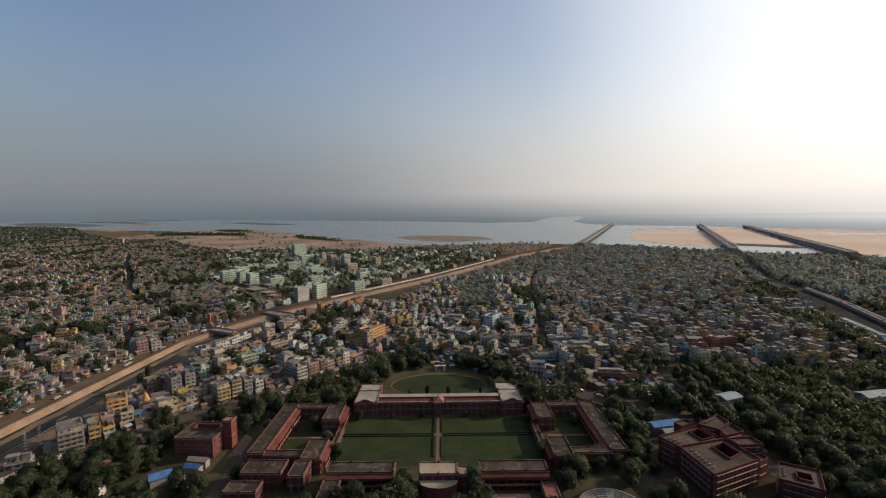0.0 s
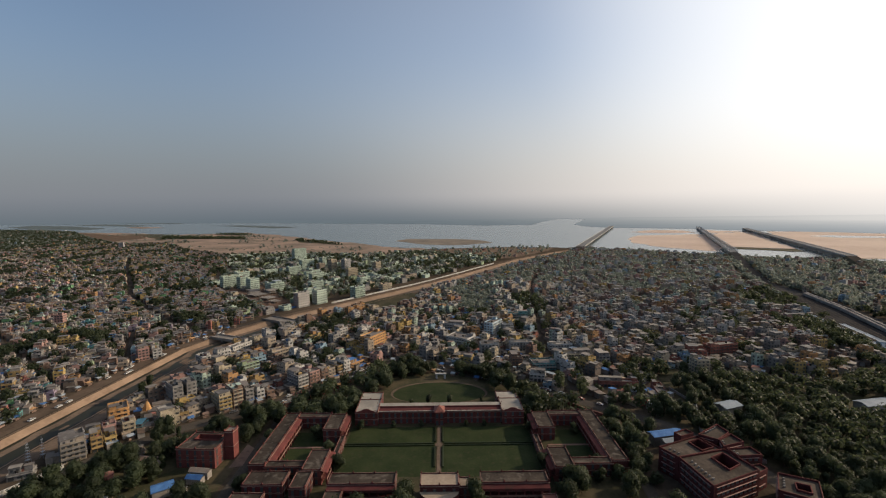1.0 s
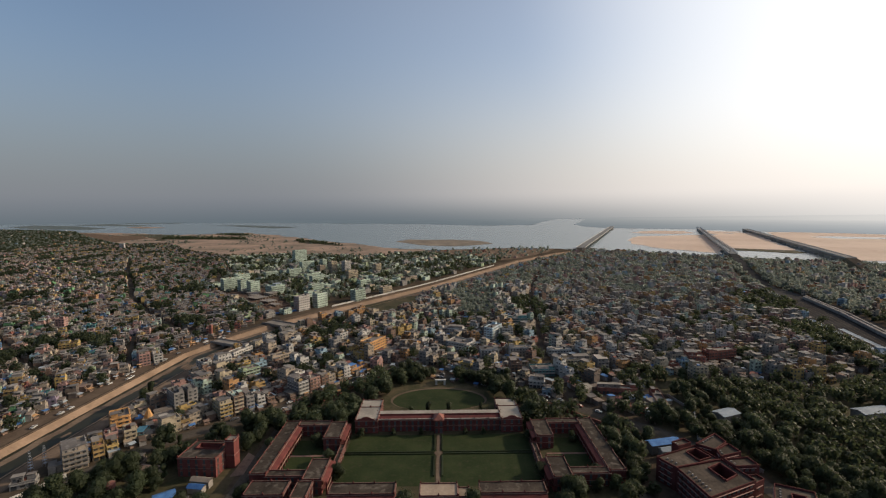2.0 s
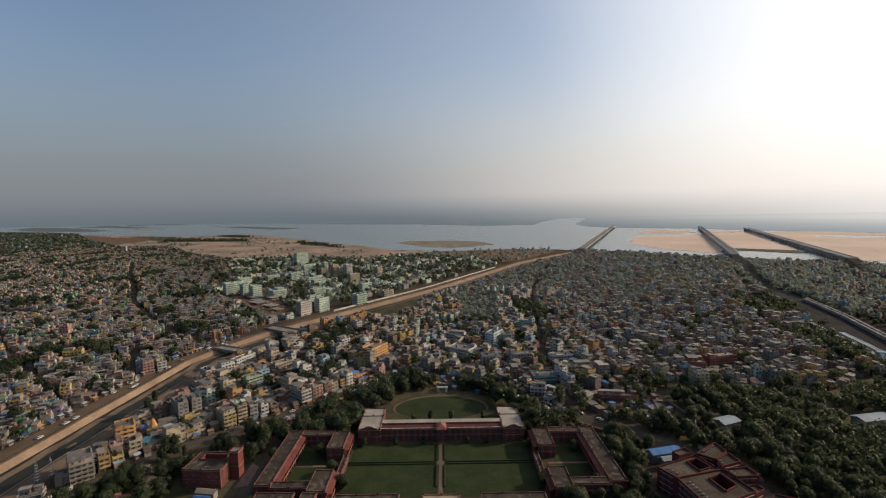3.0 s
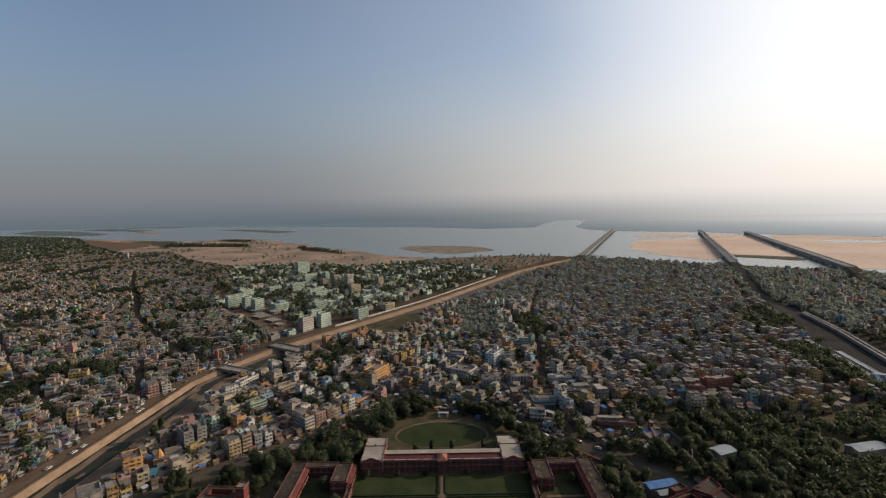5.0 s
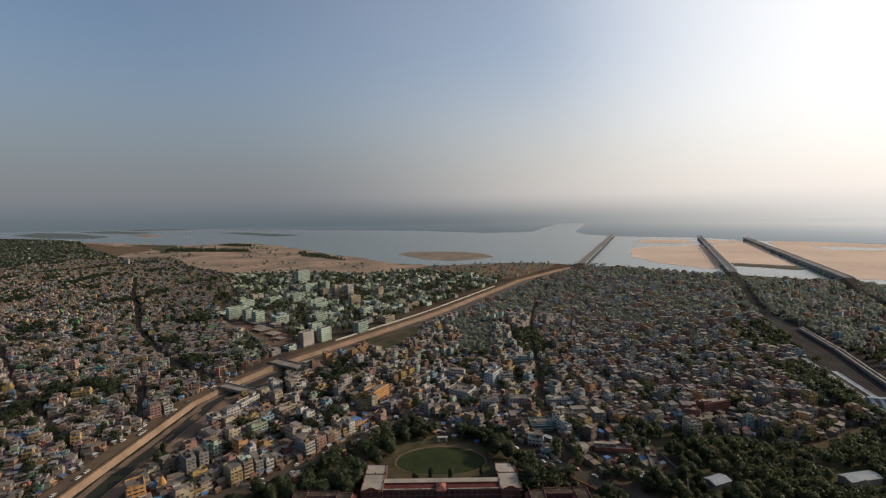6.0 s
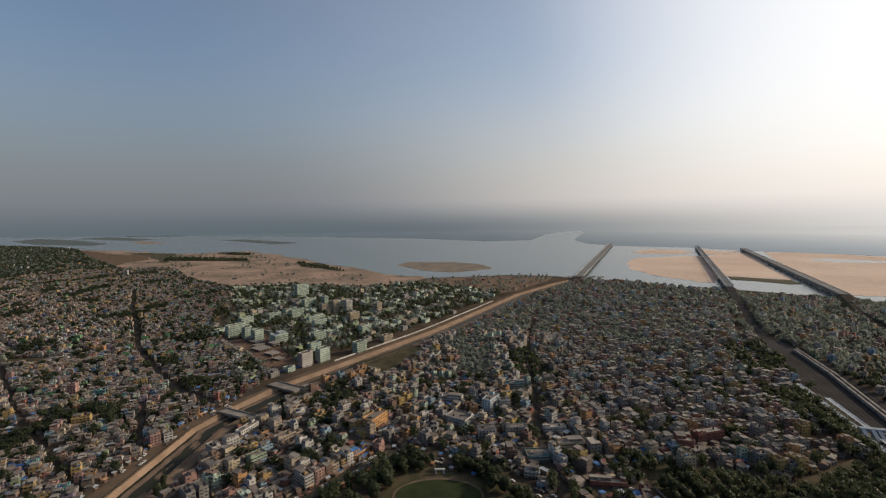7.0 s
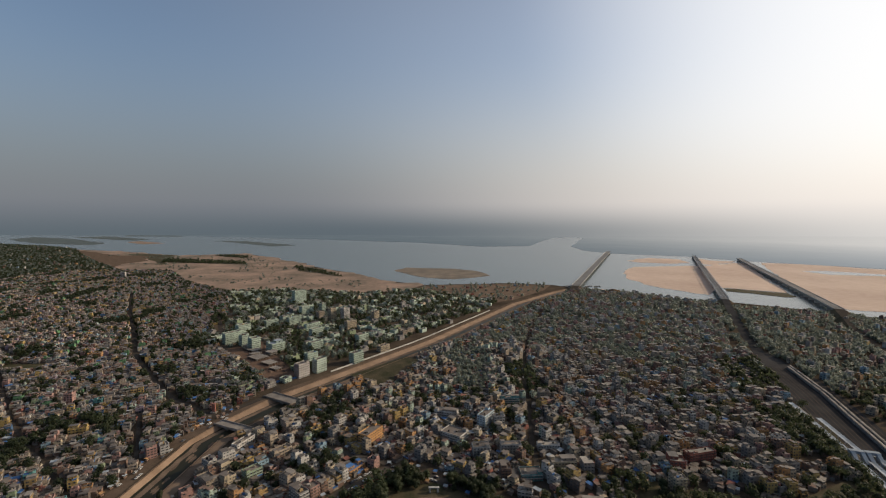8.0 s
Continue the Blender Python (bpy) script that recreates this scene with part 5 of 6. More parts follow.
def mast(x, y, h):
    ob = root("radio_mast", x, y, 0, label="slender steel lattice mast beside the canal", category="mast")
    for a, b in ((-0.9, -0.9), (0.9, -0.9), (0.9, 0.9), (-0.9, 0.9)):
        s = Shape()
        s.face([(a - 0.06, b, -0.2), (a + 0.06, b, -0.2), (a * 0.25 + 0.05, b * 0.25, h), (a * 0.25 - 0.05, b * 0.25, h)], steel)
        s.face([(a, b - 0.06, -0.2), (a, b + 0.06, -0.2), (a * 0.25, b * 0.25 + 0.05, h), (a * 0.25, b * 0.25 - 0.05, h)], steel)
        part("leg", s, ob)
    for k in range(1, 7):
        z = h * k / 7
        q = 0.9 * (1 - 0.75 * k / 7)
        s = Shape()
        s.box(-q, -q, z, q, q, z + 0.07, steel)
        part("brace", s, ob)
    return ob


mast(-209, 215, 11)
mast(-206, 220, 11)
tower = root("water_tower", -152, 192, 0, label="round rust-red overhead water tank on columns", category="water tower")
for k in range(6):
    s = Shape()
    s.tube(2.0 * math.cos(k * 1.047), 2.0 * math.sin(k * 1.047), -0.2, 5.5, 0.25, 0.25, concrete, 6)
    part("column", s, tower)
s = Shape()
for z0, z1, r0, r1 in ((5.5, 5.9, 2.0, 2.4), (5.9, 7.6, 2.4, 2.4), (7.6, 8.3, 2.4, 0.5)):
    s.tube(0, 0, z0, z1, r0, r1, PAINTS["brick red"], 14)
part("tank", s, tower)


def stall(m, word):
    ob = root("market_stall", 0, 0, 0, label="small roadside stall under a %s sheet" % word, category="stall", group="roadside stalls")
    s = Shape()
    s.face([(-1.8, -1.4, 2.2), (1.8, -1.4, 2.2), (1.8, 1.4, 2.7), (-1.8, 1.4, 2.7)], m)
    s.face([(-1.8, -1.4, 2.12), (-1.8, 1.4, 2.62), (1.8, 1.4, 2.62), (1.8, -1.4, 2.12)], m)
    part("canopy", s, ob)
    post = Shape()
    post.box(-0.06, -0.06, -0.1, 0.06, 0.06, 2.2, bark)
    me = post.mesh("post")
    for px in (-1.7, 1.7):
        for py in (-1.3, 1.3):
            p = part("post", me, ob)
            p.location = (px, py, 0)
    s = Shape()
    s.box(-1.5, -0.9, -0.1, 1.5, 0.4, 0.9, PAINTS["brown"])
    part("counter", s, ob)
    return ob


stall_rng = random.Random(31)
stalls, stall_set = [stall(blue_sheet, "blue"), stall(pale_sheet, "pale grey"), stall(PAINTS["brown"], "brown"), stall(PAINTS["orange"], "orange")], set()


def put_stall(x, y, a):
    k = stall_rng.choice((0, 0, 1, 1, 2, 3))
    if k in stall_set:
        copy_thing(stalls[k], pose(x, y, 0.1, 0, 0, a))
    else:
        stalls[k].matrix_basis = pose(x, y, 0.1, 0, 0, a)
        stall_set.add(k)


for name, count, d0, d1, side in (("left_bank", 34, 130, 420, 7.0), ("front", 22, 60, 330, 7.4), ("cross_street", 10, 10, 150, 6.8), ("front", 10, 190, 330, -7.2)):
    for i in range(count):
        d = d0 + (d1 - d0) * (i + stall_rng.uniform(0.1, 0.9)) / count
        x = y = 0.0
        rest = d
        for (ax, ay), (bx, by) in zip(LINES[name], LINES[name][1:]):
            seg = math.hypot(bx - ax, by - ay)
            if rest <= seg:
                ux, uy = (bx - ax) / seg, (by - ay) / seg
                put_stall(ax + ux * rest - uy * side, ay + uy * rest + ux * side, math.degrees(math.atan2(uy, ux)) + stall_rng.uniform(-6, 6))
                break
            rest -= seg

# ---- bridges ----
def bridge(name, a, b, width, deck_z, m, label, pitch=45.0, truss=0.0, depth=1.6, foot=-5.0, top=None):
    (ax, ay), (bx, by) = a, b
    length, turn = math.hypot(bx - ax, by - ay), math.degrees(math.atan2(by - ay, bx - ax))
    ob = root(name, ax, ay, 0, turn, label=label, category="bridge")
    w = width / 2
    s = Shape()
    s.box(0, -w, deck_z - depth, length, w, deck_z, m, top)
    part("deck", s, ob)
    for side in (-1, 1):
        s = Shape()
        s.box(0, side * w - 0.25, deck_z, length, side * w + 0.25, deck_z + 1.2, m)
        part("parapet", s, ob)
    n = max(1, int(length / pitch))
    col = Shape()
    col.box(-1.2, -w * 0.8, foot, 1.2, w * 0.8, deck_z - depth, m)
    col.box(-1.6, -w * 0.95, deck_z - depth - 1.0, 1.6, w * 0.95, deck_z - depth + 0.02, m)
    me = col.mesh("pier")
    for i in range(n + 1):
        pier = part("pier", me, ob)
        pier.location = (2 + (length - 4) * i / n, 0, 0)
    if truss:
        t = Shape()
        for side in (-w, w):
            t.box(0, side - 0.5, deck_z + truss, length, side + 0.5, deck_z + truss + 0.9, steel)
        part("top_chord", t, ob)
        t = Shape()
        t.box(-0.35, -w - 0.4, deck_z, 0.35, -w + 0.4, deck_z + truss, steel)
        t.box(-0.35, w - 0.4, deck_z, 0.35, w + 0.4, deck_z + truss, steel)
        t.box(-0.35, -w, deck_z + truss, 0.35, w, deck_z + truss + 0.6, steel)
        me = t.mesh("truss_frame")
        for i in range(2 * n + 1):
            fr = part("truss_frame", me, ob)
            fr.location = (0.5 + (length - 1) * i / (2 * n), 0, 0)
    return ob


bridge("canal_bridge", (-204.4, 511.5), (-164.6, 488.4), 14, 0.9, concrete, "flat concrete road bridge over the canal", 14, foot=-4.6)
bridge("canal_bridge", (-228.2, 438.0), (-184.0, 417.7), 10, 0.9, concrete, "flat concrete road bridge over the canal", 14, foot=-4.6)
bridge("river_bridge", (400, 1310), (985, 2630), 24, 9, bridge_grey, "long low road bridge on piers across the river", 50, foot=-1, top=bridge_deck)
bridge("river_bridge", (708, 1095), (1312, 2320), 17, 10, bridge_grey, "long railway girder bridge on piers across the river", 60, truss=5, foot=-1, top=bridge_deck)
bridge("river_bridge", (878, 965), (1446, 2165), 20, 12, bridge_grey, "long high road bridge on tall piers over the sand", 45, depth=2.5, foot=-1, top=bridge_deck)


def embankment(a, b, width, top, m, label):
    """A grassed bank that climbs from the ground to a bridge end."""
    (ax, ay), (bx, by) = a, b
    run, turn = math.hypot(bx - ax, by - ay), math.degrees(math.atan2(by - ay, bx - ax))
    s, w = Shape().at(ax, ay, 0, turn), width / 2
    s.face([(0, -w, 0.3), (run, -w, top), (run, w, top), (0, w, 0.3)], m)
    s.face([(0, -w - 0.5, -0.2), (run, -w - 1.6 * top, -0.2), (run, -w, top), (0, -w, 0.3)], soil)
    s.face([(run, w + 1.6 * top, -0.2), (0, w + 0.5, -0.2), (0, w, 0.3), (run, w, top)], grass_mat)
    s.face([(run, -w - 1.6 * top, -0.2), (run, w + 1.6 * top, -0.2), (run, w, top), (run, -w, top)], bridge_grey)
    return s.thing("embankment", label=label, category="embankment", kind="structure")


embankment((590, 860), (706, 1092), 16, 9.8, ballast, "grassy railway embankment climbing to the bridge")
embankment((735, 740), (877, 963), 18, 11.8, asphalt, "grassy road embankment climbing to the bridge")
embankment((360, 1225), (400, 1310), 20, 8.8, asphalt, "short road embankment leading onto the river bridge")

for jx, jy, jl in ((392, 1352, 34), (455, 1352, 16), (476, 1345, 20)):
    ob = root("jetty", jx, jy, 0.5, 8, label="dark timber jetty at the river bank", category="jetty")
    s = Shape()
    s.box(-jl / 2, -3, 1.0, jl / 2, 3, 1.8, bark)
    part("deck", s, ob)
    for px in (-0.4, 0.0, 0.4):
        s = Shape()
        s.box(px * jl - 0.4, -2.6, -1, px * jl + 0.4, 2.6, 1.0, bark)
        part("pile", s, ob)

# ---- railway ----
rail_line = LINES["rail"]


def along(line, dist, side):
    """The place and heading at a distance along a line, with an offset to its left."""
    for (ax, ay), (bx, by) in zip(line, line[1:]):
        seg = math.hypot(bx - ax, by - ay)
        if dist <= seg:
            ux, uy = (bx - ax) / seg, (by - ay) / seg
            return ax + ux * dist - uy * side, ay + uy * dist + ux * side, math.degrees(math.atan2(uy, ux))
        dist -= seg
    return line[-1][0], line[-1][1], 0.0


for k, off in enumerate((-24, -19, -14, -9, -4.5, 0, 4.5, 9, 14, 19, 24)):
    s = Shape()
    strip(s, rail_line, 0.35, 0.32 + 0.004 * k, rust, off)
    s.thing("rail_track", label="worn steel rail track on brown ballast", category="track", kind="structure")
coach = root("railway_coach", 0, 0, 0, 0, label="grey passenger coach standing in the yard", category="train", group="coaches in the yard")
s = Shape()
s.box(-11, -1.5, 0.9, 11, 1.5, 3.6, PAINTS["grey"])
part("body", s, coach)
s = Shape()
for z0, z1, y0, y1 in ((3.6, 4.1, 1.5, 1.2), (4.1, 4.35, 1.2, 0.0)):
    s.face([(-11, -y0, z0), (11, -y0, z0), (11, -y1, z1), (-11, -y1, z1)], roof_grey)
    s.face([(11, y0, z0), (-11, y0, z0), (-11, y1, z1), (11, y1, z1)], roof_grey)
part("roof", s, coach)
s = Shape()
s.box(-8, -1.2, 0.35, -5.5, 1.2, 0.9, rubber)
part("bogie", s, coach)
s = Shape()
s.box(5.5, -1.2, 0.35, 8, 1.2, 0.9, rubber)
part("bogie", s, coach)
first_coach = True
for off, start, count in ((-14, 6, 17), (-9, 14, 15)):
    for i in range(count):
        cx, cy, ct = along(rail_line, start + 23 * i, -off + 0.3)
        if first_coach:
            coach.matrix_basis = pose(cx, cy, 0, 0, 0, ct)
            first_coach = False
        else:
            copy_thing(coach, pose(cx, cy, 0, 0, 0, ct))
PLATFORM = LINES["platform"]
for off, d0, d1 in ((-2.5, 6, 112), (7.5, 44, 112), (-3.5, 132, 270), (6.5, 132, 270), (16, 120, 270)):
    ob = root("platform_canopy", 0, 0, 0, label="long pale blue platform canopy on steel posts", category="canopy", group="station platforms")
    post = Shape()
    post.box(-0.2, -0.2, -0.2, 0.2, 0.2, 5, steel)
    post_me = post.mesh("post")
    d = d0
    while d < d1:
        x0, y0, a0 = along(PLATFORM, d, off)
        x1, y1, a1 = along(PLATFORM, d + 11.6, off)
        s = Shape().at((x0 + x1) / 2, (y0 + y1) / 2, 0, a0)
        for side in (-1, 1):
            s.face([(-5.8, side * 2.5, 5.5), (5.8, side * 2.5, 5.5), (5.8, 0, 5.0), (-5.8, 0, 5.0)], pale_sheet)
            s.face([(-5.8, side * 2.5, 5.4), (5.8, side * 2.5, 5.4), (5.8, 0, 4.9), (-5.8, 0, 4.9)], pale_sheet)
        part("roof_bay", s, ob)
        p = part("post", post_me, ob)
        p.location = (x0, y0, 0)
        d += 12
for side in (0.5, 12.0):
    x0, y0, a0 = along(PLATFORM, 122, side)
    ob = root("foot_bridge", x0, y0, 0, a0 + 90, label="covered pale station footbridge over the tracks", category="footbridge")
    s = Shape()
    s.box(-5.5, -2, 7, 5.5, 2, 9.5, pale_sheet)
    part("deck", s, ob)
    for px in (-4.5, 4.5):
        s = Shape()
        s.box(px - 0.4, -1.5, -0.2, px + 0.4, 1.5, 7, steel)
        part("leg", s, ob)
    for px in (-3.5, 3.5):
        s = Shape()
        for z in (0.0, -0.25):
            s.face([(px - 1.5, -12, 3.0 + z), (px + 1.5, -12, 3.0 + z), (px + 1.5, -2, 9.2 + z), (px - 1.5, -2, 9.2 + z)], pale_sheet)
        for edge in (-1.5, 1.5):
            s.face([(px + edge, -12, -0.1), (px + edge, -12, 3.0), (px + edge, -2, 9.2), (px + edge, -2, 6.0)], steel)
        part("stair", s, ob, "covered stair down to the platform")


# ---- the town ----
REGIONS = {
    "old_town": [(-251, 205), (-249, 400), (-243, 436), (-215, 520), (-222, 556), (-345, 695), (-430, 760), (-440, 920), (-600, 1240), (-813, 1421), (-1042, 1714), (-1224, 1711), (-1420, 1700), (-1480, 1440), (-1000, 860), (-500, 360), (-330, 190)],
    "west_woods": [(-1224, 1711), (-1556, 2019), (-2153, 2656), (-2259, 2787), (-2630, 3032), (-3187, 3254), (-3600, 3300), (-2000, 1850), (-1600, 1450), (-1480, 1440), (-1420, 1700)],
    "hospital": [(-245, 480), (-330, 690), (-430, 700), (-430, 920), (-600, 1240), (-460, 1285), (-217, 1215), (-66, 1290), (150, 1090), (-38, 780), (-208, 540)],
    "shore_field": [(-66, 1295), (130, 1090), (190, 1130), (300, 1280), (340, 1370), (218, 1405), (-40, 1365)],
    "mid_town": [(-180, 290), (-185, 415), (-150, 490), (10, 720), (260, 720), (492, 690), (458, 600), (392, 440), (368, 345), (240, 300), (160, 330), (100, 320), (60, 315), (-10, 362), (-40, 366), (-64, 346), (-84, 320), (-104, 302), (-134, 274), (-155, 262)],
    "east_town": [(10, 720), (215, 1075), (410, 1295), (512, 1250), (584, 1170), (641, 1100), (690, 1110), (660, 1040), (470, 700), (460, 680), (260, 720)],
    "beyond_rail": [(505, 690), (688, 1045), (850, 985), (930, 905), (1500, 580), (1200, 300), (420, 280), (430, 400)],
    "park": [(122, 258), (150, 283), (155, 320), (175, 335), (250, 300), (330, 335), (372, 460), (400, 440), (350, 300), (300, 160), (170, 120), (160, 165), (152, 215)],
    "waterside": [(-205, 200), (-203, 330), (-192, 420), (-186, 415), (-180, 290), (-155, 262), (-158, 252), (-185, 222)],
    "north_west_grove": [(-96, 250), (-56, 266), (-54, 284), (-44, 300), (-42, 322), (-20, 326), (-20, 342), (-42, 344), (-64, 322), (-84, 296), (-100, 272)],
    "north_east_grove": [(48, 252), (88, 250), (88, 262), (60, 290), (40, 312), (12, 330), (14, 322), (32, 312), (36, 292)],
    "east_grove": [(93, 252), (110, 240), (128, 224), (140, 212), (122, 224), (104, 228), (95, 212), (94, 185), (90, 140), (150, 140), (148, 160), (112, 158), (92, 176)],
    "east_front": [(66, 306), (96, 276), (120, 252), (134, 262), (150, 290), (155, 326), (100, 318)],
    "south_grove": [(-96, 140), (86, 140), (86, 166), (50, 172), (36, 176), (17, 177), (13, 172), (-14, 172), (-22, 177), (-42, 176), (-52, 160), (-74, 165), (-96, 166)],
    "school_grove": [(122, 308), (172, 308), (188, 334), (160, 340), (126, 318)],
    "spit_wood_a": [(-1330, 2180), (-900, 2060), (-850, 1950), (-1270, 2020)],
    "spit_wood_b": [(-620, 1900), (-400, 1660), (-340, 1560), (-560, 1740)],
    "spit_wood_c": [(-1150, 2430), (-960, 2300), (-1000, 2240), (-1190, 2350)],
    "west_grove": [(-410, 432), (-335, 452), (-315, 414), (-385, 400)],
    "old_street_grove": [(-330, 520), (-270, 520), (-262, 470), (-305, 466)],
    "mid_grove": [(84, 600), (128, 640), (130, 520), (86, 520)],
    "east_town_grove": [(400, 640), (480, 640), (430, 530), (370, 520)],
    "rail_grove": [(352, 470), (385, 430), (350, 345), (322, 372)],
    "hill_grove": [(10, 520), (52, 530), (30, 465), (-5, 480)],
    "south_west": [(-184, 190), (-172, 214), (-160, 230), (-146, 243), (-118, 264), (-104, 274), (-101, 120), (-184, 120)],
}
BARE = [[(-345, 690), (-303, 740), (-184, 566), (-214, 546)], [(-70, 520), (-20, 640), (-50, 660), (-120, 580)], [(-620, 590), (-555, 590), (-555, 625), (-620, 625)], [(320, 350), (345, 350), (345, 380), (310, 370)]]
patch("building_site", BARE[0], 0.3, red_earth, label="bare brown building site with heaps of earth", category="building site", kind="structure")
patch("waste_ground", BARE[1], 0.3, grass_mat, label="rough brown-green waste ground beside the canal", category="ground", kind="structure")
patch("playing_field", BARE[2], 0.3, grass_mat, label="dull green open playing field among houses", category="field", kind="structure")
patch("waste_ground", REGIONS["shore_field"], 0.24, dirt_road, label="bare brown waste ground by the river", category="ground", kind="structure")
patch("grove_floor", REGIONS["south_west"], 0.27, grass_mat, label="shaded grass and leaf litter under the trees", category="ground", kind="structure")
patch("park_floor", REGIONS["park"], 0.26, grass_mat, label="dark grassy floor of the tree park", category="ground", kind="structure")

MIXES = {"old": ("cream", "dusty brown", "grey", "beige", "brown", "pink", "dusty brown", "brown", "beige", "grey", "ochre", "dusty brown", "beige", "mint", "blue", "brown", "lilac", "grey", "brick red", "pale green", "dusty brown", "turquoise", "beige", "orange", "grey", "brown", "white", "leaf green", "dusty brown", "yellow", "grey", "pink", "beige", "dusty brown", "cream", "brown", "deep blue", "beige", "grey", "dusty brown"),
         "hosp": ("mint", "mint", "pale green", "mint", "cream", "mint", "grey", "pale green"), "mid": ("cream", "white", "beige", "beige", "brown", "cream", "dusty brown", "pink", "grey", "white", "yellow", "beige", "ochre", "blue", "cream", "brown", "orange", "mint", "pink", "brick red")}
PLANS = [  # region, turn, pitch across, pitch along, lane every, houses, trees, floors, mix
    ("waterside", 42, 8.2, 8.6, 9, 0.72, 0.26, (1, 3), "mid"),
    ("south_west", 15, 7.8, 7.8, 99, 0.06, 0.56, (1, 1), "old"),
    ("park", 0, 8.5, 8.5, 99, 0.0, 0.97, (1, 1), "mid"),
    ("north_west_grove", 10, 8.5, 8.5, 99, 0.03, 0.85, (1, 1), "mid"),
    ("north_east_grove", 10, 8.5, 8.5, 99, 0.0, 0.85, (1, 1), "mid"),
    ("east_grove", 10, 8.5, 8.5, 99, 0.03, 0.80, (1, 1), "mid"),
    ("east_front", -20, 8.5, 8.5, 99, 0.22, 0.70, (1, 2), "mid"),
    ("south_grove", 0, 9.5, 9.5, 99, 0.0, 0.7, (1, 1), "mid"),
    ("school_grove", 0, 8.5, 8.5, 99, 0.1, 0.75, (1, 1), "mid"),
    ("spit_wood_a", 0, 15, 15, 99, 0.0, 0.7, (1, 1), "mid"),
    ("spit_wood_b", 0, 14, 14, 99, 0.0, 0.7, (1, 1), "mid"),
    ("spit_wood_c", 0, 15, 15, 99, 0.05, 0.7, (1, 1), "mid"),
    ("west_grove", 0, 8, 8, 99, 0.0, 0.9, (1, 1), "mid"),
    ("old_street_grove", 0, 8, 8, 99, 0.0, 0.75, (1, 1), "mid"),
    ("mid_grove", 0, 8, 8, 99, 0.0, 0.8, (1, 1), "mid"),
    ("east_town_grove", 0, 9, 9, 99, 0.0, 0.75, (1, 1), "mid"),
    ("rail_grove", 0, 8, 8, 99, 0.0, 0.85, (1, 1), "mid"),
    ("hill_grove", 0, 9, 9, 99, 0.55, 0.35, (1, 1), "mid"),
    ("mid_town", 4, 8.1, 8.6, 6, 0.78, 0.21, (1, 4), "mid"),
    ("old_town", 22, 7.3, 7.7, 7, 0.82, 0.16, (1, 3), "old"),
    ("west_woods", 10, 12.5, 12.5, 9, 0.07, 0.88, (1, 3), "mid"),
    ("hospital", -36, 13.5, 12.5, 9, 0.21, 0.75, (1, 3), "hosp"),
    ("shore_field", 30, 17, 17, 9, 0.12, 0.35, (1, 1), "mid"),
    ("east_town", 12, 10.0, 10.6, 7, 0.42, 0.54, (1, 3), "mid"),
    ("beyond_rail", 25, 11, 11.5, 7, 0.26, 0.72, (1, 3), "mid"),
]
town_rng = random.Random(21)
# a set of house patterns: the near ones are copied whole, the far ones joined
HOUSES, FAR_HOUSES = {}, {}
for mix, names in MIXES.items():
    HOUSES[mix], FAR_HOUSES[mix] = [], []
    for k in range(3 * len(names)):
        pn, fl = names[k % len(names)], (2, 1, 3, 2, 1, 2, 3, 2, 1, 4, 2, 3)[(k * 5 + k // 7) % 12]
        w, d = (town_rng.uniform(3.8, 7.0), town_rng.uniform(4.6, 8.0)) if mix == "old" else (town_rng.uniform(4.4, 8.2), town_rng.uniform(5.6, 10.2))
        if mix == "mid":
            fl = (3, 1, 3, 2, 1, 4, 3, 2, 1, 4, 2, 3)[(k * 5 + k // 7) % 12]
        if mix == "old" and fl > 2 and k % 3:
            fl -= 1
        if mix == "hosp":
            w, d = town_rng.uniform(9, 17), town_rng.uniform(7.5, 11)
        if fl == 1 and town_rng.random() < 0.4:
            w, d = town_rng.uniform(4, 6), town_rng.uniform(5, 8)
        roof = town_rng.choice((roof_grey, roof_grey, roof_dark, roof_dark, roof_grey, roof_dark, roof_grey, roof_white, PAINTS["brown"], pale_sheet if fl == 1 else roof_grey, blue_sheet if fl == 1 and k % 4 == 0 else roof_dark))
        HOUSES[mix].append((fl, pn, w, d, roof))
        joined = Shape()
        for nm, s in house_shapes(w, d, fl, PAINTS[pn], roof, town_rng, None, 2.5 if mix == "old" else 2.65, town_rng.random() < 0.7):
            merge(joined, s, 0, 0, 0)
        plain = Shape()
        for nm, s in house_shapes(w, d, fl, PAINTS[pn], roof, town_rng, None, 2.5 if mix == "old" else 2.65, False, False):
            merge(plain, s, 0, 0, 0)
        FAR_HOUSES[mix].append((fl, joined, plain))
near_patterns, near_houses, near_trees = {}, 0, 0
far_town, far_wood = {}, {}
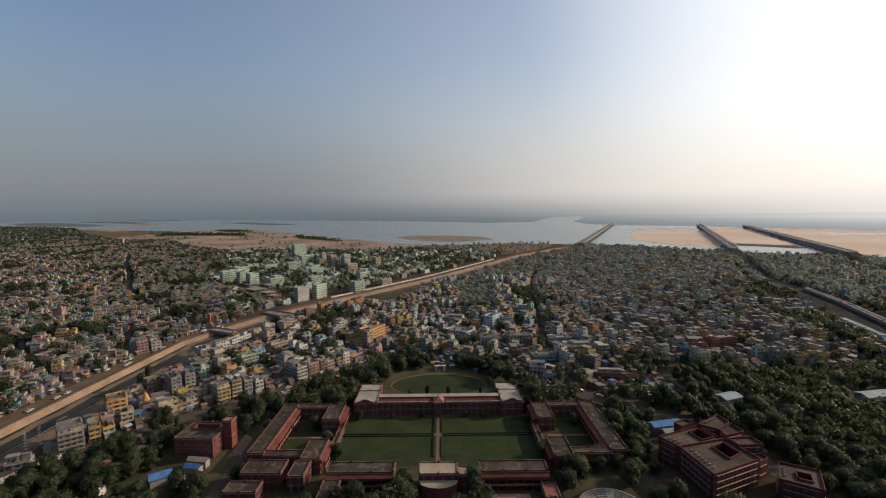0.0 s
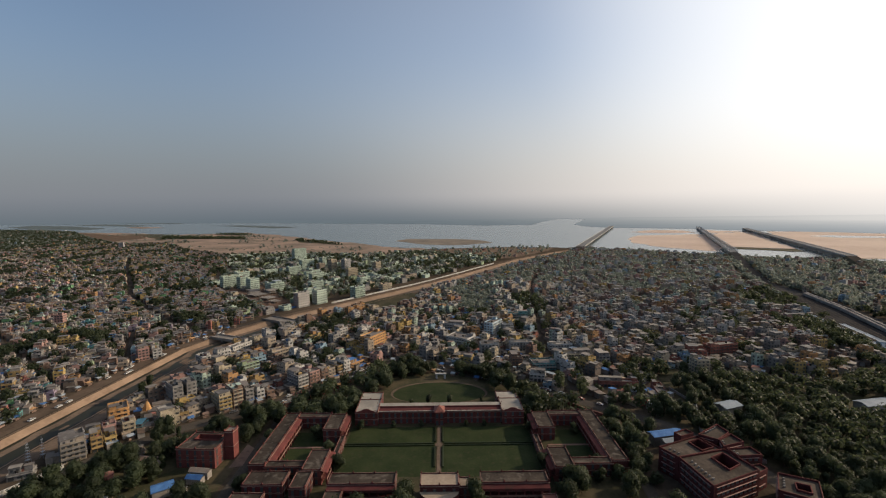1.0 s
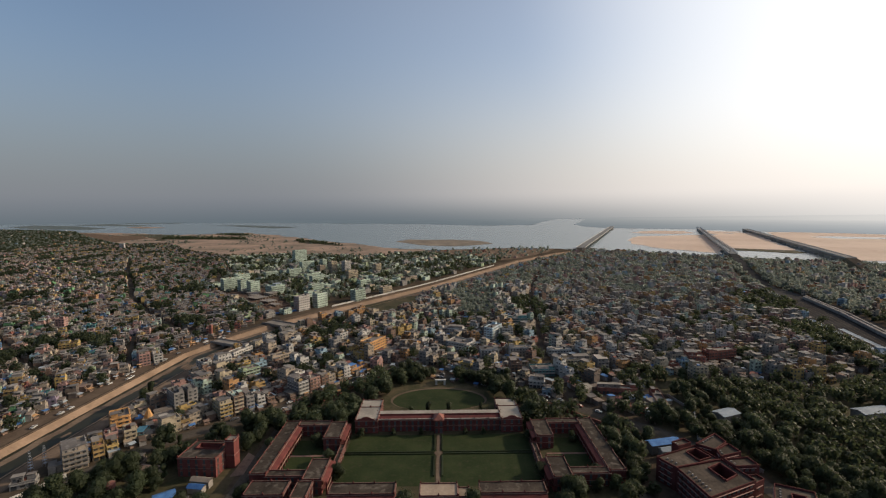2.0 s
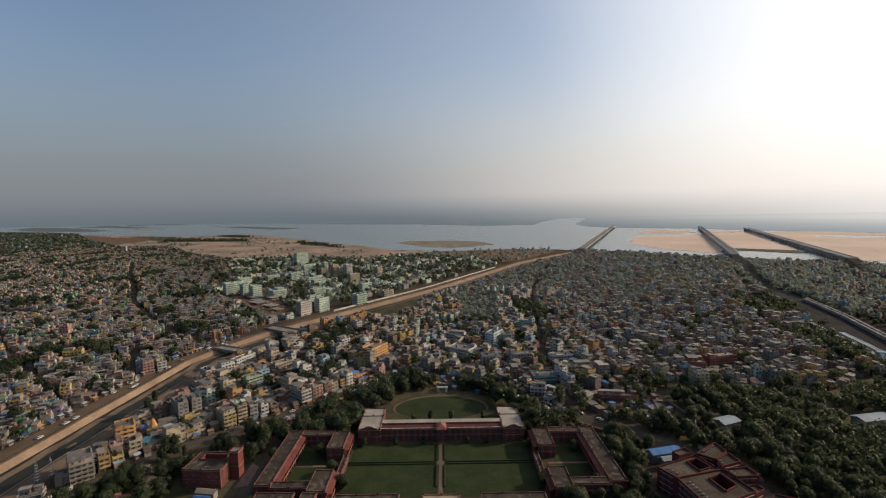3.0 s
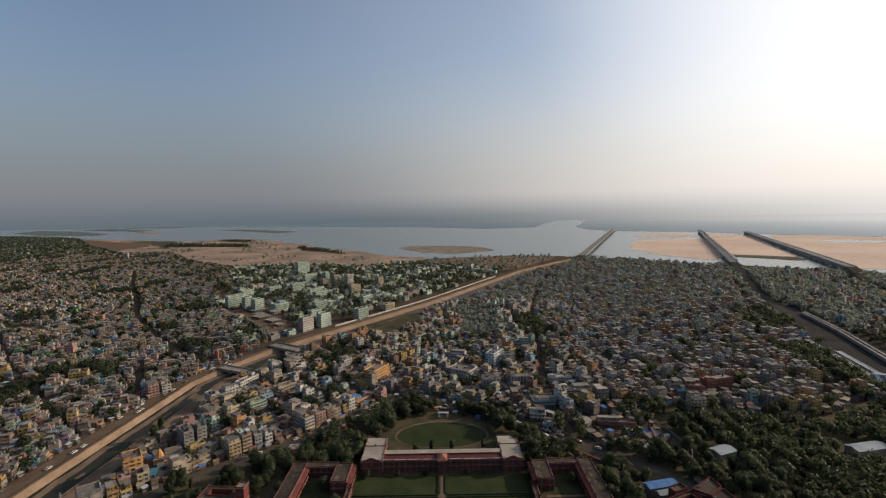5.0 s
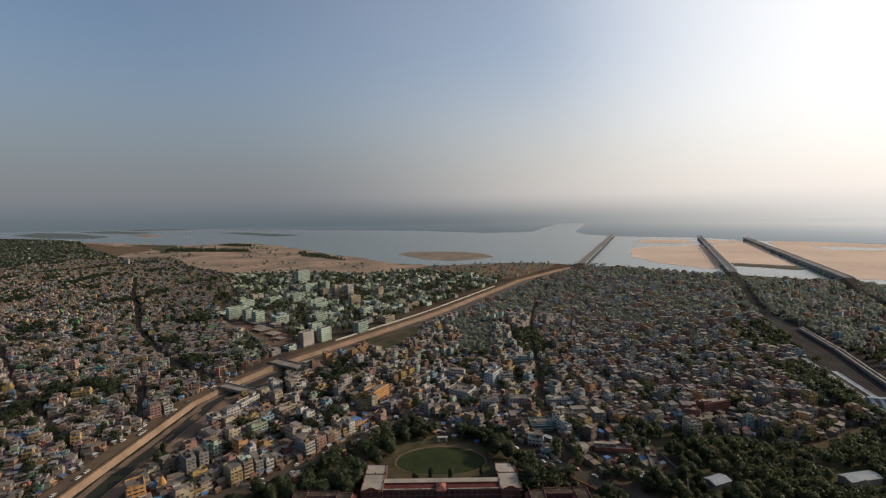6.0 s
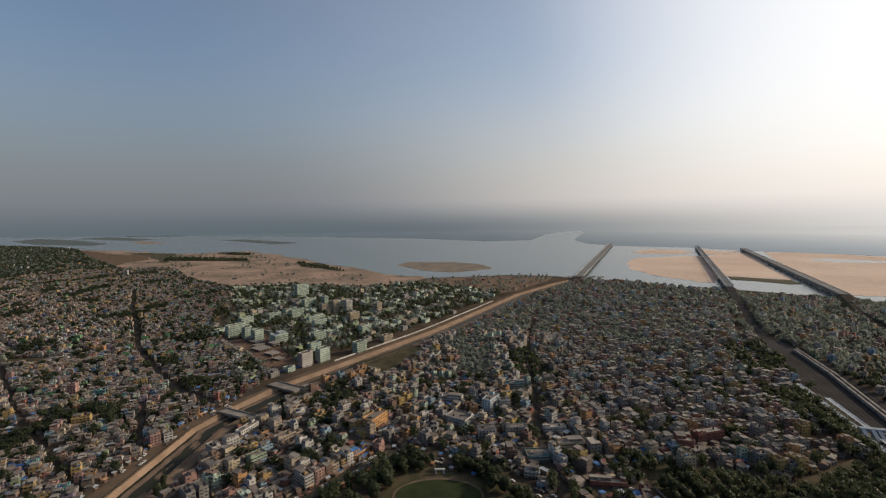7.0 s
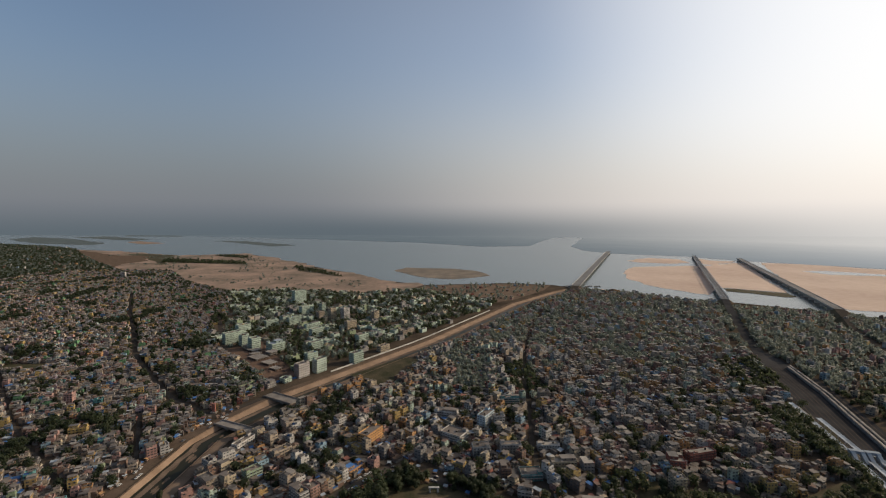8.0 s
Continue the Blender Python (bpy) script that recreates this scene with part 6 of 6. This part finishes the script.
for region, turn, pa, pb, lane, p_house, p_tree, (f0, f1), mix in PLANS:
    poly = REGIONS[region]
    xs, ys = [p[0] for p in poly], [p[1] for p in poly]
    mx0, my0 = (min(xs) + max(xs)) / 2, (min(ys) + max(ys)) / 2
    span = math.hypot(max(xs) - min(xs), max(ys) - min(ys)) / 2
    ca, sa = math.cos(radians(turn)), math.sin(radians(turn))
    lines = [(LINES[k], WIDTHS[k]) for k in LINES]
    for i in range(int(-span / pa), int(span / pa) + 1):
        for j in range(int(-span / pb), int(span / pb) + 1):
            if lane < 50 and (i % lane == 0 and town_rng.random() < 0.5 or j % (lane + 4) == 0 and town_rng.random() < 0.6):
                continue
            u, v = i * pa + town_rng.uniform(-1.5, 1.5), j * pb + town_rng.uniform(-1.5, 1.5)
            x, y = mx0 + u * ca - v * sa, my0 + u * sa + v * ca
            if abs(x) > 1.06 * y + 60 or not inside(x, y, poly) or any(inside(x, y, b) for b in BARE):
                continue
            roll_dice = town_rng.random()
            is_house = roll_dice < p_house
            if not is_house and roll_dice > p_house + p_tree:
                continue
            # groves and clear quarters
            clump = noise.noise((x * 0.012, y * 0.012, 3.0))
            if is_house and clump > (0.42 if y < 560 else 0.3 if x < -200 else 0.25) and p_tree < 0.3:
                is_house = False
            if region in ("mid_town", "old_town", "east_town", "hospital") and any(inside(x, y, REGIONS[g]) for g in ("west_grove", "old_street_grove", "mid_grove", "east_town_grove", "rail_grove", "hill_grove")):
                continue
            margin = 4.4 if is_house else 3.0
            if any(abs(x - tx) < ta + margin - 3 and abs(y - ty) < tb + margin - 3 for tx, ty, ta, tb in TAKEN):
                continue
            if any(away(x, y, ln) < wd + margin - (1.5 if is_house or wd < 8 else 6) for ln, wd in lines):
                continue
            if away(x, y, CANAL) < (34 if x < canal_x(y) else 19 if y < 430 else 24):
                continue
            t = turn + town_rng.choice((0, 90, 180, 270)) + town_rng.uniform(-4, 4)
            if region == "mid_town":
                t += 46 * max(0.15, min(1.0, (240 - x) / 180))
            near = y < 430 and abs(x) < 320
            t += 16 * noise.noise((x * 0.004, y * 0.004, 9.0)) if lane < 50 else 0
            if is_house:
                picks = [k for k, h in enumerate(HOUSES[mix]) if f0 <= h[0] <= f1]
                k = town_rng.choice(picks)
                fl, pn, w, d, roof = HOUSES[mix][k]
                if near and near_houses < 255:
                    near_houses += 1
                    if (mix, k) not in near_patterns:
                        near_patterns[mix, k] = house(x, y, t, w, d, fl, pn, town_rng, roof, group="town houses", storey=2.5 if mix == "old" else 2.65)
                    else:
                        copy_thing(near_patterns[mix, k], pose(x, y, 0, 0, 0, t))
                else:
                    merge(far_town.setdefault(region, Shape()), FAR_HOUSES[mix][k][1 if y < 640 else 2], x, y, t)
            else:
                if near and near_trees < 170 and (region in ("park", "south_west", "waterside") or y < 380):
                    near_trees += 1
                    tree(x, y, town_rng.randrange(7), t, town_rng.uniform(0.75, 1.15), "dense dark green tree of the town and park", "trees of the town")
                else:
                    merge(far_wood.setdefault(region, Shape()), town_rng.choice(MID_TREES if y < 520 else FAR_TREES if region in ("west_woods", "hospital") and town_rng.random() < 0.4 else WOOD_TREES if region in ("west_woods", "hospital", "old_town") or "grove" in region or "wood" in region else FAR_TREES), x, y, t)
shed_rng = random.Random(77)
shed_lines = [(LINES[k], WIDTHS[k]) for k in LINES]
SHED_ROOFS = (roof_dark, roof_grey, PAINTS["brown"], rust, concrete, roof_dark, pale_sheet, PAINTS["brick red"], roof_dark, PAINTS["dusty brown"], roof_beige, roof_grey, PAINTS["dusty brown"], roof_dark, rust, roof_grey, blue_sheet)
SHED_WALLS = (PAINTS["dusty brown"], PAINTS["brown"], concrete, PAINTS["beige"], PAINTS["grey"])
for region, turn, pitch, far_end in (("mid_town", 46, 6.2, 720), ("waterside", 42, 6.2, 430), ("old_town", 22, 6.4, 760), ("east_town", 12, 9.0, 900), ("east_front", 20, 9.0, 330)):
    poly, low_sheds = REGIONS[region], Shape()
    x_lo, x_hi, y_lo, y_hi = min(p[0] for p in poly), max(p[0] for p in poly), min(p[1] for p in poly), min(far_end, max(p[1] for p in poly))
    for i in range(int((x_hi - x_lo) / pitch)):
        for j in range(int((y_hi - y_lo) / pitch)):
            x, y = x_lo + (i + shed_rng.random()) * pitch, y_lo + (j + shed_rng.random()) * pitch
            w, d, h = shed_rng.uniform(1.6, 4.2), shed_rng.uniform(1.4, 3.0), shed_rng.uniform(2.0, 4.2)
            t, roof, wall_m, tip = turn + shed_rng.choice((0, 90)) + shed_rng.uniform(-8, 8), shed_rng.choice(SHED_ROOFS), shed_rng.choice(SHED_WALLS), shed_rng.uniform(0.0, 0.7)
            if abs(x) > 1.06 * y + 60 or not inside(x, y, poly) or any(inside(x, y, b) for b in BARE) or away(x, y, CANAL) < (36 if x < canal_x(y) else 21 if y < 430 else 26):
                continue
            if any(away(x, y, ln) < wd + 3.4 for ln, wd in shed_lines):
                continue
            low_sheds.at(x, y, 0, t)
            corners = [(-w, -d, h), (w, -d, h), (w, d, h + tip), (-w, d, h + tip)]
            low_sheds.face(corners, roof)
            for k in range(4):
                (ax, ay, az), (bx, by, bz) = corners[k], corners[(k + 1) % 4]
                low_sheds.face([(0.94 * ax, 0.94 * ay, -0.2), (0.94 * bx, 0.94 * by, -0.2), (0.94 * bx, 0.94 * by, bz - 0.04), (0.94 * ax, 0.94 * ay, az - 0.04)], wall_m)
                low_sheds.face([(ax, ay, az), (bx, by, bz), (bx, by, bz - 0.12), (ax, ay, az - 0.12)][::-1], roof)
    low_sheds.thing("lean_to_sheds", label="low lean-to sheds and tin roofs crowded between houses", category="sheds", kind="stuff")
for region, s in far_town.items():
    s.thing("distant_houses", label="closely packed flat-roofed houses in many faded colours", category="houses", kind="stuff")
for region, s in far_wood.items():
    s.thing("distant_trees", label="green trees standing between the houses, paled for haze when far", category="trees", kind="stuff")


verge, verge_rng = Shape(), random.Random(19)
for line_name, gap in (("rail_far", 13), ("rail_mid", 23), ("third_approach", 12)):
    line = LINES[line_name]
    run = sum(math.hypot(b[0] - a[0], b[1] - a[1]) for a, b in zip(line, line[1:]))
    for i in range(int(run / 4)):
        side = verge_rng.choice((-1, 1)) * (gap + verge_rng.uniform(0, 11))
        x, y, a = along(line, verge_rng.uniform(0.12, 1.0) * run, side)
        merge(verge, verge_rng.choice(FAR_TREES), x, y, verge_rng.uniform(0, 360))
verge.thing("trackside_trees", label="green trees and scrub beside the railway line, paled for haze", category="trees", kind="stuff")


# ---- the building site: raw frames and heaps ----
def raw_frame(x, y, turn, nx, ny, floors):
    ob = root("concrete_frame", x, y, 0, turn, label="unfinished raw concrete frame of columns and slabs", category="building site", group="frames on the building site")
    a, b = 2.5 * nx, 2.5 * ny
    for k in range(floors):
        s = Shape()
        s.box(-a, -b, 3 * k + 2.8, a, b, 3 * k + 3.05, concrete)
        part("slab", s, ob)
    col = Shape()
    col.box(-0.25, -0.25, -0.2, 0.25, 0.25, 3 * floors + 0.9, concrete)
    me = col.mesh("column")
    for i in range(nx + 1):
        for j in range(ny + 1):
            c = part("column", me, ob)
            c.location = ((-a + 0.3) + i * (2 * a - 0.6) / nx, (-b + 0.3) + j * (2 * b - 0.6) / ny, 0)
    return ob


wall_run([(-340, 684), (-222, 554), (-212, 548), (-188, 566)], 2.4, blue_sheet, "blue sheet hoarding round the building site")
raw_frame(-306, 702, -36, 3, 4, 2)
raw_frame(-258, 668, -36, 3, 3, 2)
raw_frame(-228, 600, -36, 3, 2, 1)
raw_frame(-284, 668, -36, 2, 3, 1)
raw_frame(-298, 690, -36, 6, 3, 1)
raw_frame(-272, 650, -36, 5, 4, 1)
raw_frame(-246, 625, -36, 4, 3, 1)
site_rng = random.Random(4)
for i in range(90):
    hx, hy = site_rng.uniform(-320, -195), site_rng.uniform(560, 720)
    if inside(hx, hy, BARE[0]):
        s = Shape()
        r = site_rng.uniform(1.8, 4.5)
        rim = [(r * site_rng.uniform(0.7, 1.2) * math.cos(a), r * site_rng.uniform(0.7, 1.2) * math.sin(a)) for a in np.linspace(0, 6.28, 12)[:-1]]
        crest = [(0.45 * u, 0.45 * v, r * site_rng.uniform(0.22, 0.4)) for u, v in rim]
        for k in range(11):
            n = (k + 1) % 11
            s.face([(*rim[k], 0.2), (*rim[n], 0.2), crest[n], crest[k]], red_earth)
        s.face(crest, red_earth)
        heap = s.thing("earth_heap", label="heap of bare brown earth on the building site", category="earth heap", group="heaps on the building site")
        heap.location = (hx, hy, 0.1)
for i in range(14):
    mx_, my_ = 0, site_rng.uniform(205, 420)
    s = Shape()
    r = site_rng.uniform(2, 4.5)
    s.face([(r * 0.55 * site_rng.uniform(0.6, 1.2) * math.cos(a), 1.6 * r * site_rng.uniform(0.7, 1.2) * math.sin(a), 0) for a in np.linspace(0, 6.28, 14)[:-1]], dirt_road)
    mud = s.thing("mud_bank", label="low brown mud bank in the canal water", category="mud bank", kind="structure")
    mud.location = (canal_x(my_) + site_rng.uniform(-18, -2), my_, -2.84 + 0.005 * i)

# ---- trees of the campus ----
camp_rng = random.Random(8)
scrub = Shape()
spit = [(-1900, 2560), (-1385, 2340), (-1000, 2300), (-730, 2050), (-468, 1740), (-315, 1590), (-200, 1430), (-100, 1330), (-460, 1310), (-800, 1450), (-1042, 1740), (-1500, 2020)]
for i in range(3200):
    x, y = camp_rng.uniform(-1900, -100), camp_rng.uniform(1300, 2560)
    if inside(x, y, spit) and noise.noise((x * 0.006, y * 0.006, 1.0)) > 0.02:
        merge(scrub, camp_rng.choice(BUSHES if camp_rng.random() < 0.8 else FAR_TREES), x, y, camp_rng.uniform(0, 360))
scrub.thing("scrub_bushes", label="scattered dark scrub bushes on the sand flat", category="bushes", kind="stuff")
for tx, ty, tk, size in ((-204, 303, 6, 1.5), (-205, 296, 0, 0.8), (-48, 246, 3, 0.7), (-30, 247.5, 3, 0.5), (-14, 247.8, 3, 0.5), (12, 247.8, 3, 0.5), (22, 247.5, 3, 0.5), (-61, 256, 0, 1.0), (-66, 262, 2, 1.1), (-58, 268, 5, 1.1), (-75, 256, 1, 1.0), (50, 262, 2, 1.2),
                         (56, 270, 4, 1.0), (-57, 278, 2, 1.0), (-48, 290, 0, 1.0), (-10, 270, 6, 1.2), (3, 269.5, 6, 1.2), (23, 276, 6, 0.8), (-21, 273, 3, 0.7), (-70, 236, 1, 0.9), (-60, 221, 1, 0.8), (-52, 205, 1, 0.9), (47, 205, 1, 0.9),
                         (47, 240, 1, 0.8), (70, 238, 3, 0.8), (73, 204, 1, 0.8), (-17, 179, 0, 1.0), (-16, 172, 2, 1.0), (12, 178, 4, 1.0), (-36, 170, 0, 1.0), (-30, 164, 2, 1.0), (-56, 168, 5, 0.9), (52, 182, 5, 1.0), (58, 186, 0, 1.0),
                         (79, 182, 0, 1.0), (84, 188, 1, 1.0), (-40, 305, 2, 1.0), (-45, 312, 5, 1.0), (34, 300, 2, 1.0), (44, 296, 0, 1.1), (52, 290, 2, 1.0), (60, 280, 5, 1.0), (-34, 327, 0, 0.9), (-24, 330, 5, 0.9), (22, 324, 0, 0.8), (-31, 321, 0, 0.8), (-18, 327, 5, 0.8), (-15, 334, 2, 0.8), (10, 331, 0, 0.9), (17, 328, 5, 0.9), (28, 318, 2, 0.9), (35, 311, 0, 0.9), (-43, 318, 5, 1.0), (12, 323, 3, 0.8), (28, 326, 0, 0.8),
                         (93, 240, 1, 0.9), (88, 196, 0, 0.8), (90, 205, 1, 0.9), (94, 213, 5, 0.9), (98, 219, 0, 0.9), (89, 221, 2, 0.8), (91, 231, 0, 0.9), (100, 236, 1, 0.9), (88, 241, 5, 0.8), (105, 237, 3, 1.0), (111, 236, 0, 0.8), (97, 206, 3, 0.9), (62, 193, 1, 0.9), (55, 190, 0, 0.9), (70, 194, 3, 0.9), (78, 195, 1, 0.8), (93, 170, 0, 0.9), (86, 170, 5, 0.9), (97, 225, 0, 0.9), (95, 250, 2, 0.9), (92, 200, 3, 0.9), (-92, 190, 1, 0.9), (-93, 215, 3, 0.8), (-94, 232, 1, 0.9), (-96, 252, 0, 1.0), (-90, 262, 2, 1.0), (-80, 270, 5, 0.9), (-84, 284, 0, 0.9), (-183, 180, 0, 0.78), (-176, 184, 2, 1.00), (-169, 187, 2, 0.83), (-158, 184, 1, 0.93), (-155, 190, 0, 0.95), (-146, 186, 5, 0.94), (-141, 193, 0, 1.03), (-158, 205, 0, 1.03), (-160, 198, 0, 0.83), (-169, 195, 0, 1.01), (-145, 214, 0, 0.80), (-109, 252, 1, 0.79), (-107, 232, 0, 0.86), (-140, 202, 1, 1.05), (-33, 336, 0, 1.02), (-25, 339, 2, 0.99), (-18, 336, 2, 0.86), (-10, 338, 5, 0.80), (-37, 331, 5, 0.96), (13, 335, 5, 0.95), (20, 331, 1, 0.90), (26, 326, 5, 0.90), (33, 321, 2, 0.95), (39, 316, 5, 1.02), (-20, 344, 5, 0.86), (-28, 345, 0, 0.97), (36, 330, 5, 0.95), (43, 323, 2, 0.99)):
    tree(tx, ty, tk, camp_rng.uniform(0, 360), size)

# ---- cars ----
def car_shapes(paint):
    body, cabin = Shape(), Shape()
    body.box(-2.0, -0.85, 0.35, 2.0, 0.85, 0.95, paint)
    a, b = (-1.3, 0.9, -0.95, 0.5), 1.45
    cabin.face([(-1.3, -0.8, 0.95), (0.95, -0.8, 0.95), (0.5, -0.68, b), (-1.0, -0.68, b)], glass)
    cabin.face([(0.95, 0.8, 0.95), (-1.3, 0.8, 0.95), (-1.0, 0.68, b), (0.5, 0.68, b)], glass)
    cabin.face([(0.95, -0.8, 0.95), (0.95, 0.8, 0.95), (0.5, 0.68, b), (0.5, -0.68, b)], glass)
    cabin.face([(-1.3, 0.8, 0.95), (-1.3, -0.8, 0.95), (-1.0, -0.68, b), (-1.0, 0.68, b)], glass)
    cabin.face([(-1.0, -0.68, b), (0.5, -0.68, b), (0.5, 0.68, b), (-1.0, 0.68, b)], paint)
    return body, cabin


wheel = Shape()
for i in range(10):
    a0, a1 = 2 * math.pi * i / 10, 2 * math.pi * (i + 1) / 10
    wheel.face([(0.33 * math.cos(a0), -0.1, 0.33 * math.sin(a0)), (0.33 * math.cos(a1), -0.1, 0.33 * math.sin(a1)), (0.33 * math.cos(a1), 0.1, 0.33 * math.sin(a1)), (0.33 * math.cos(a0), 0.1, 0.33 * math.sin(a0))], rubber)
for side in (-0.1, 0.1):
    wheel.face([(0.33 * math.cos(2 * math.pi * i / 10), side, 0.33 * math.sin(2 * math.pi * i / 10)) for i in range(10)], rubber)
wheel_me = wheel.mesh("wheel")


def car(paint, word):
    ob = root("car", 0, 0, 0, 0, label="small %s car parked at the roadside" % word, category="car", group="parked cars")
    body, cabin = car_shapes(paint)
    part("body", body, ob)
    part("cabin", cabin, ob)
    for wx in (-1.25, 1.25):
        for wy in (-0.8, 0.8):
            w = part("wheel", wheel_me, ob)
            w.location = (wx, wy, 0.33)
    return ob


cars = [car(car_white, "white"), car(car_dark, "dark grey"), car(PAINTS["brick red"], "red")]
placed = set()
for name, count in (("left_bank", 30), ("front", 64), ("east_lane", 6), ("mid_street", 10), ("cross_street", 8)):
    for i in range(count):
        k = camp_rng.choice((0, 0, 0, 1, 1, 2))
        x, y, a = along(LINES[name], camp_rng.uniform(120, 420) if name != "east_lane" else camp_rng.uniform(5, 180), camp_rng.choice((-1, 1)) * (WIDTHS[name] - 1.6))
        m = pose(x, y, 0.06 + 0.012 * list(LINES).index(name), 0, 0, a + camp_rng.uniform(-5, 5))
        if k in placed:
            copy_thing(cars[k], m)
        else:
            cars[k].matrix_basis = m
            placed.add(k)
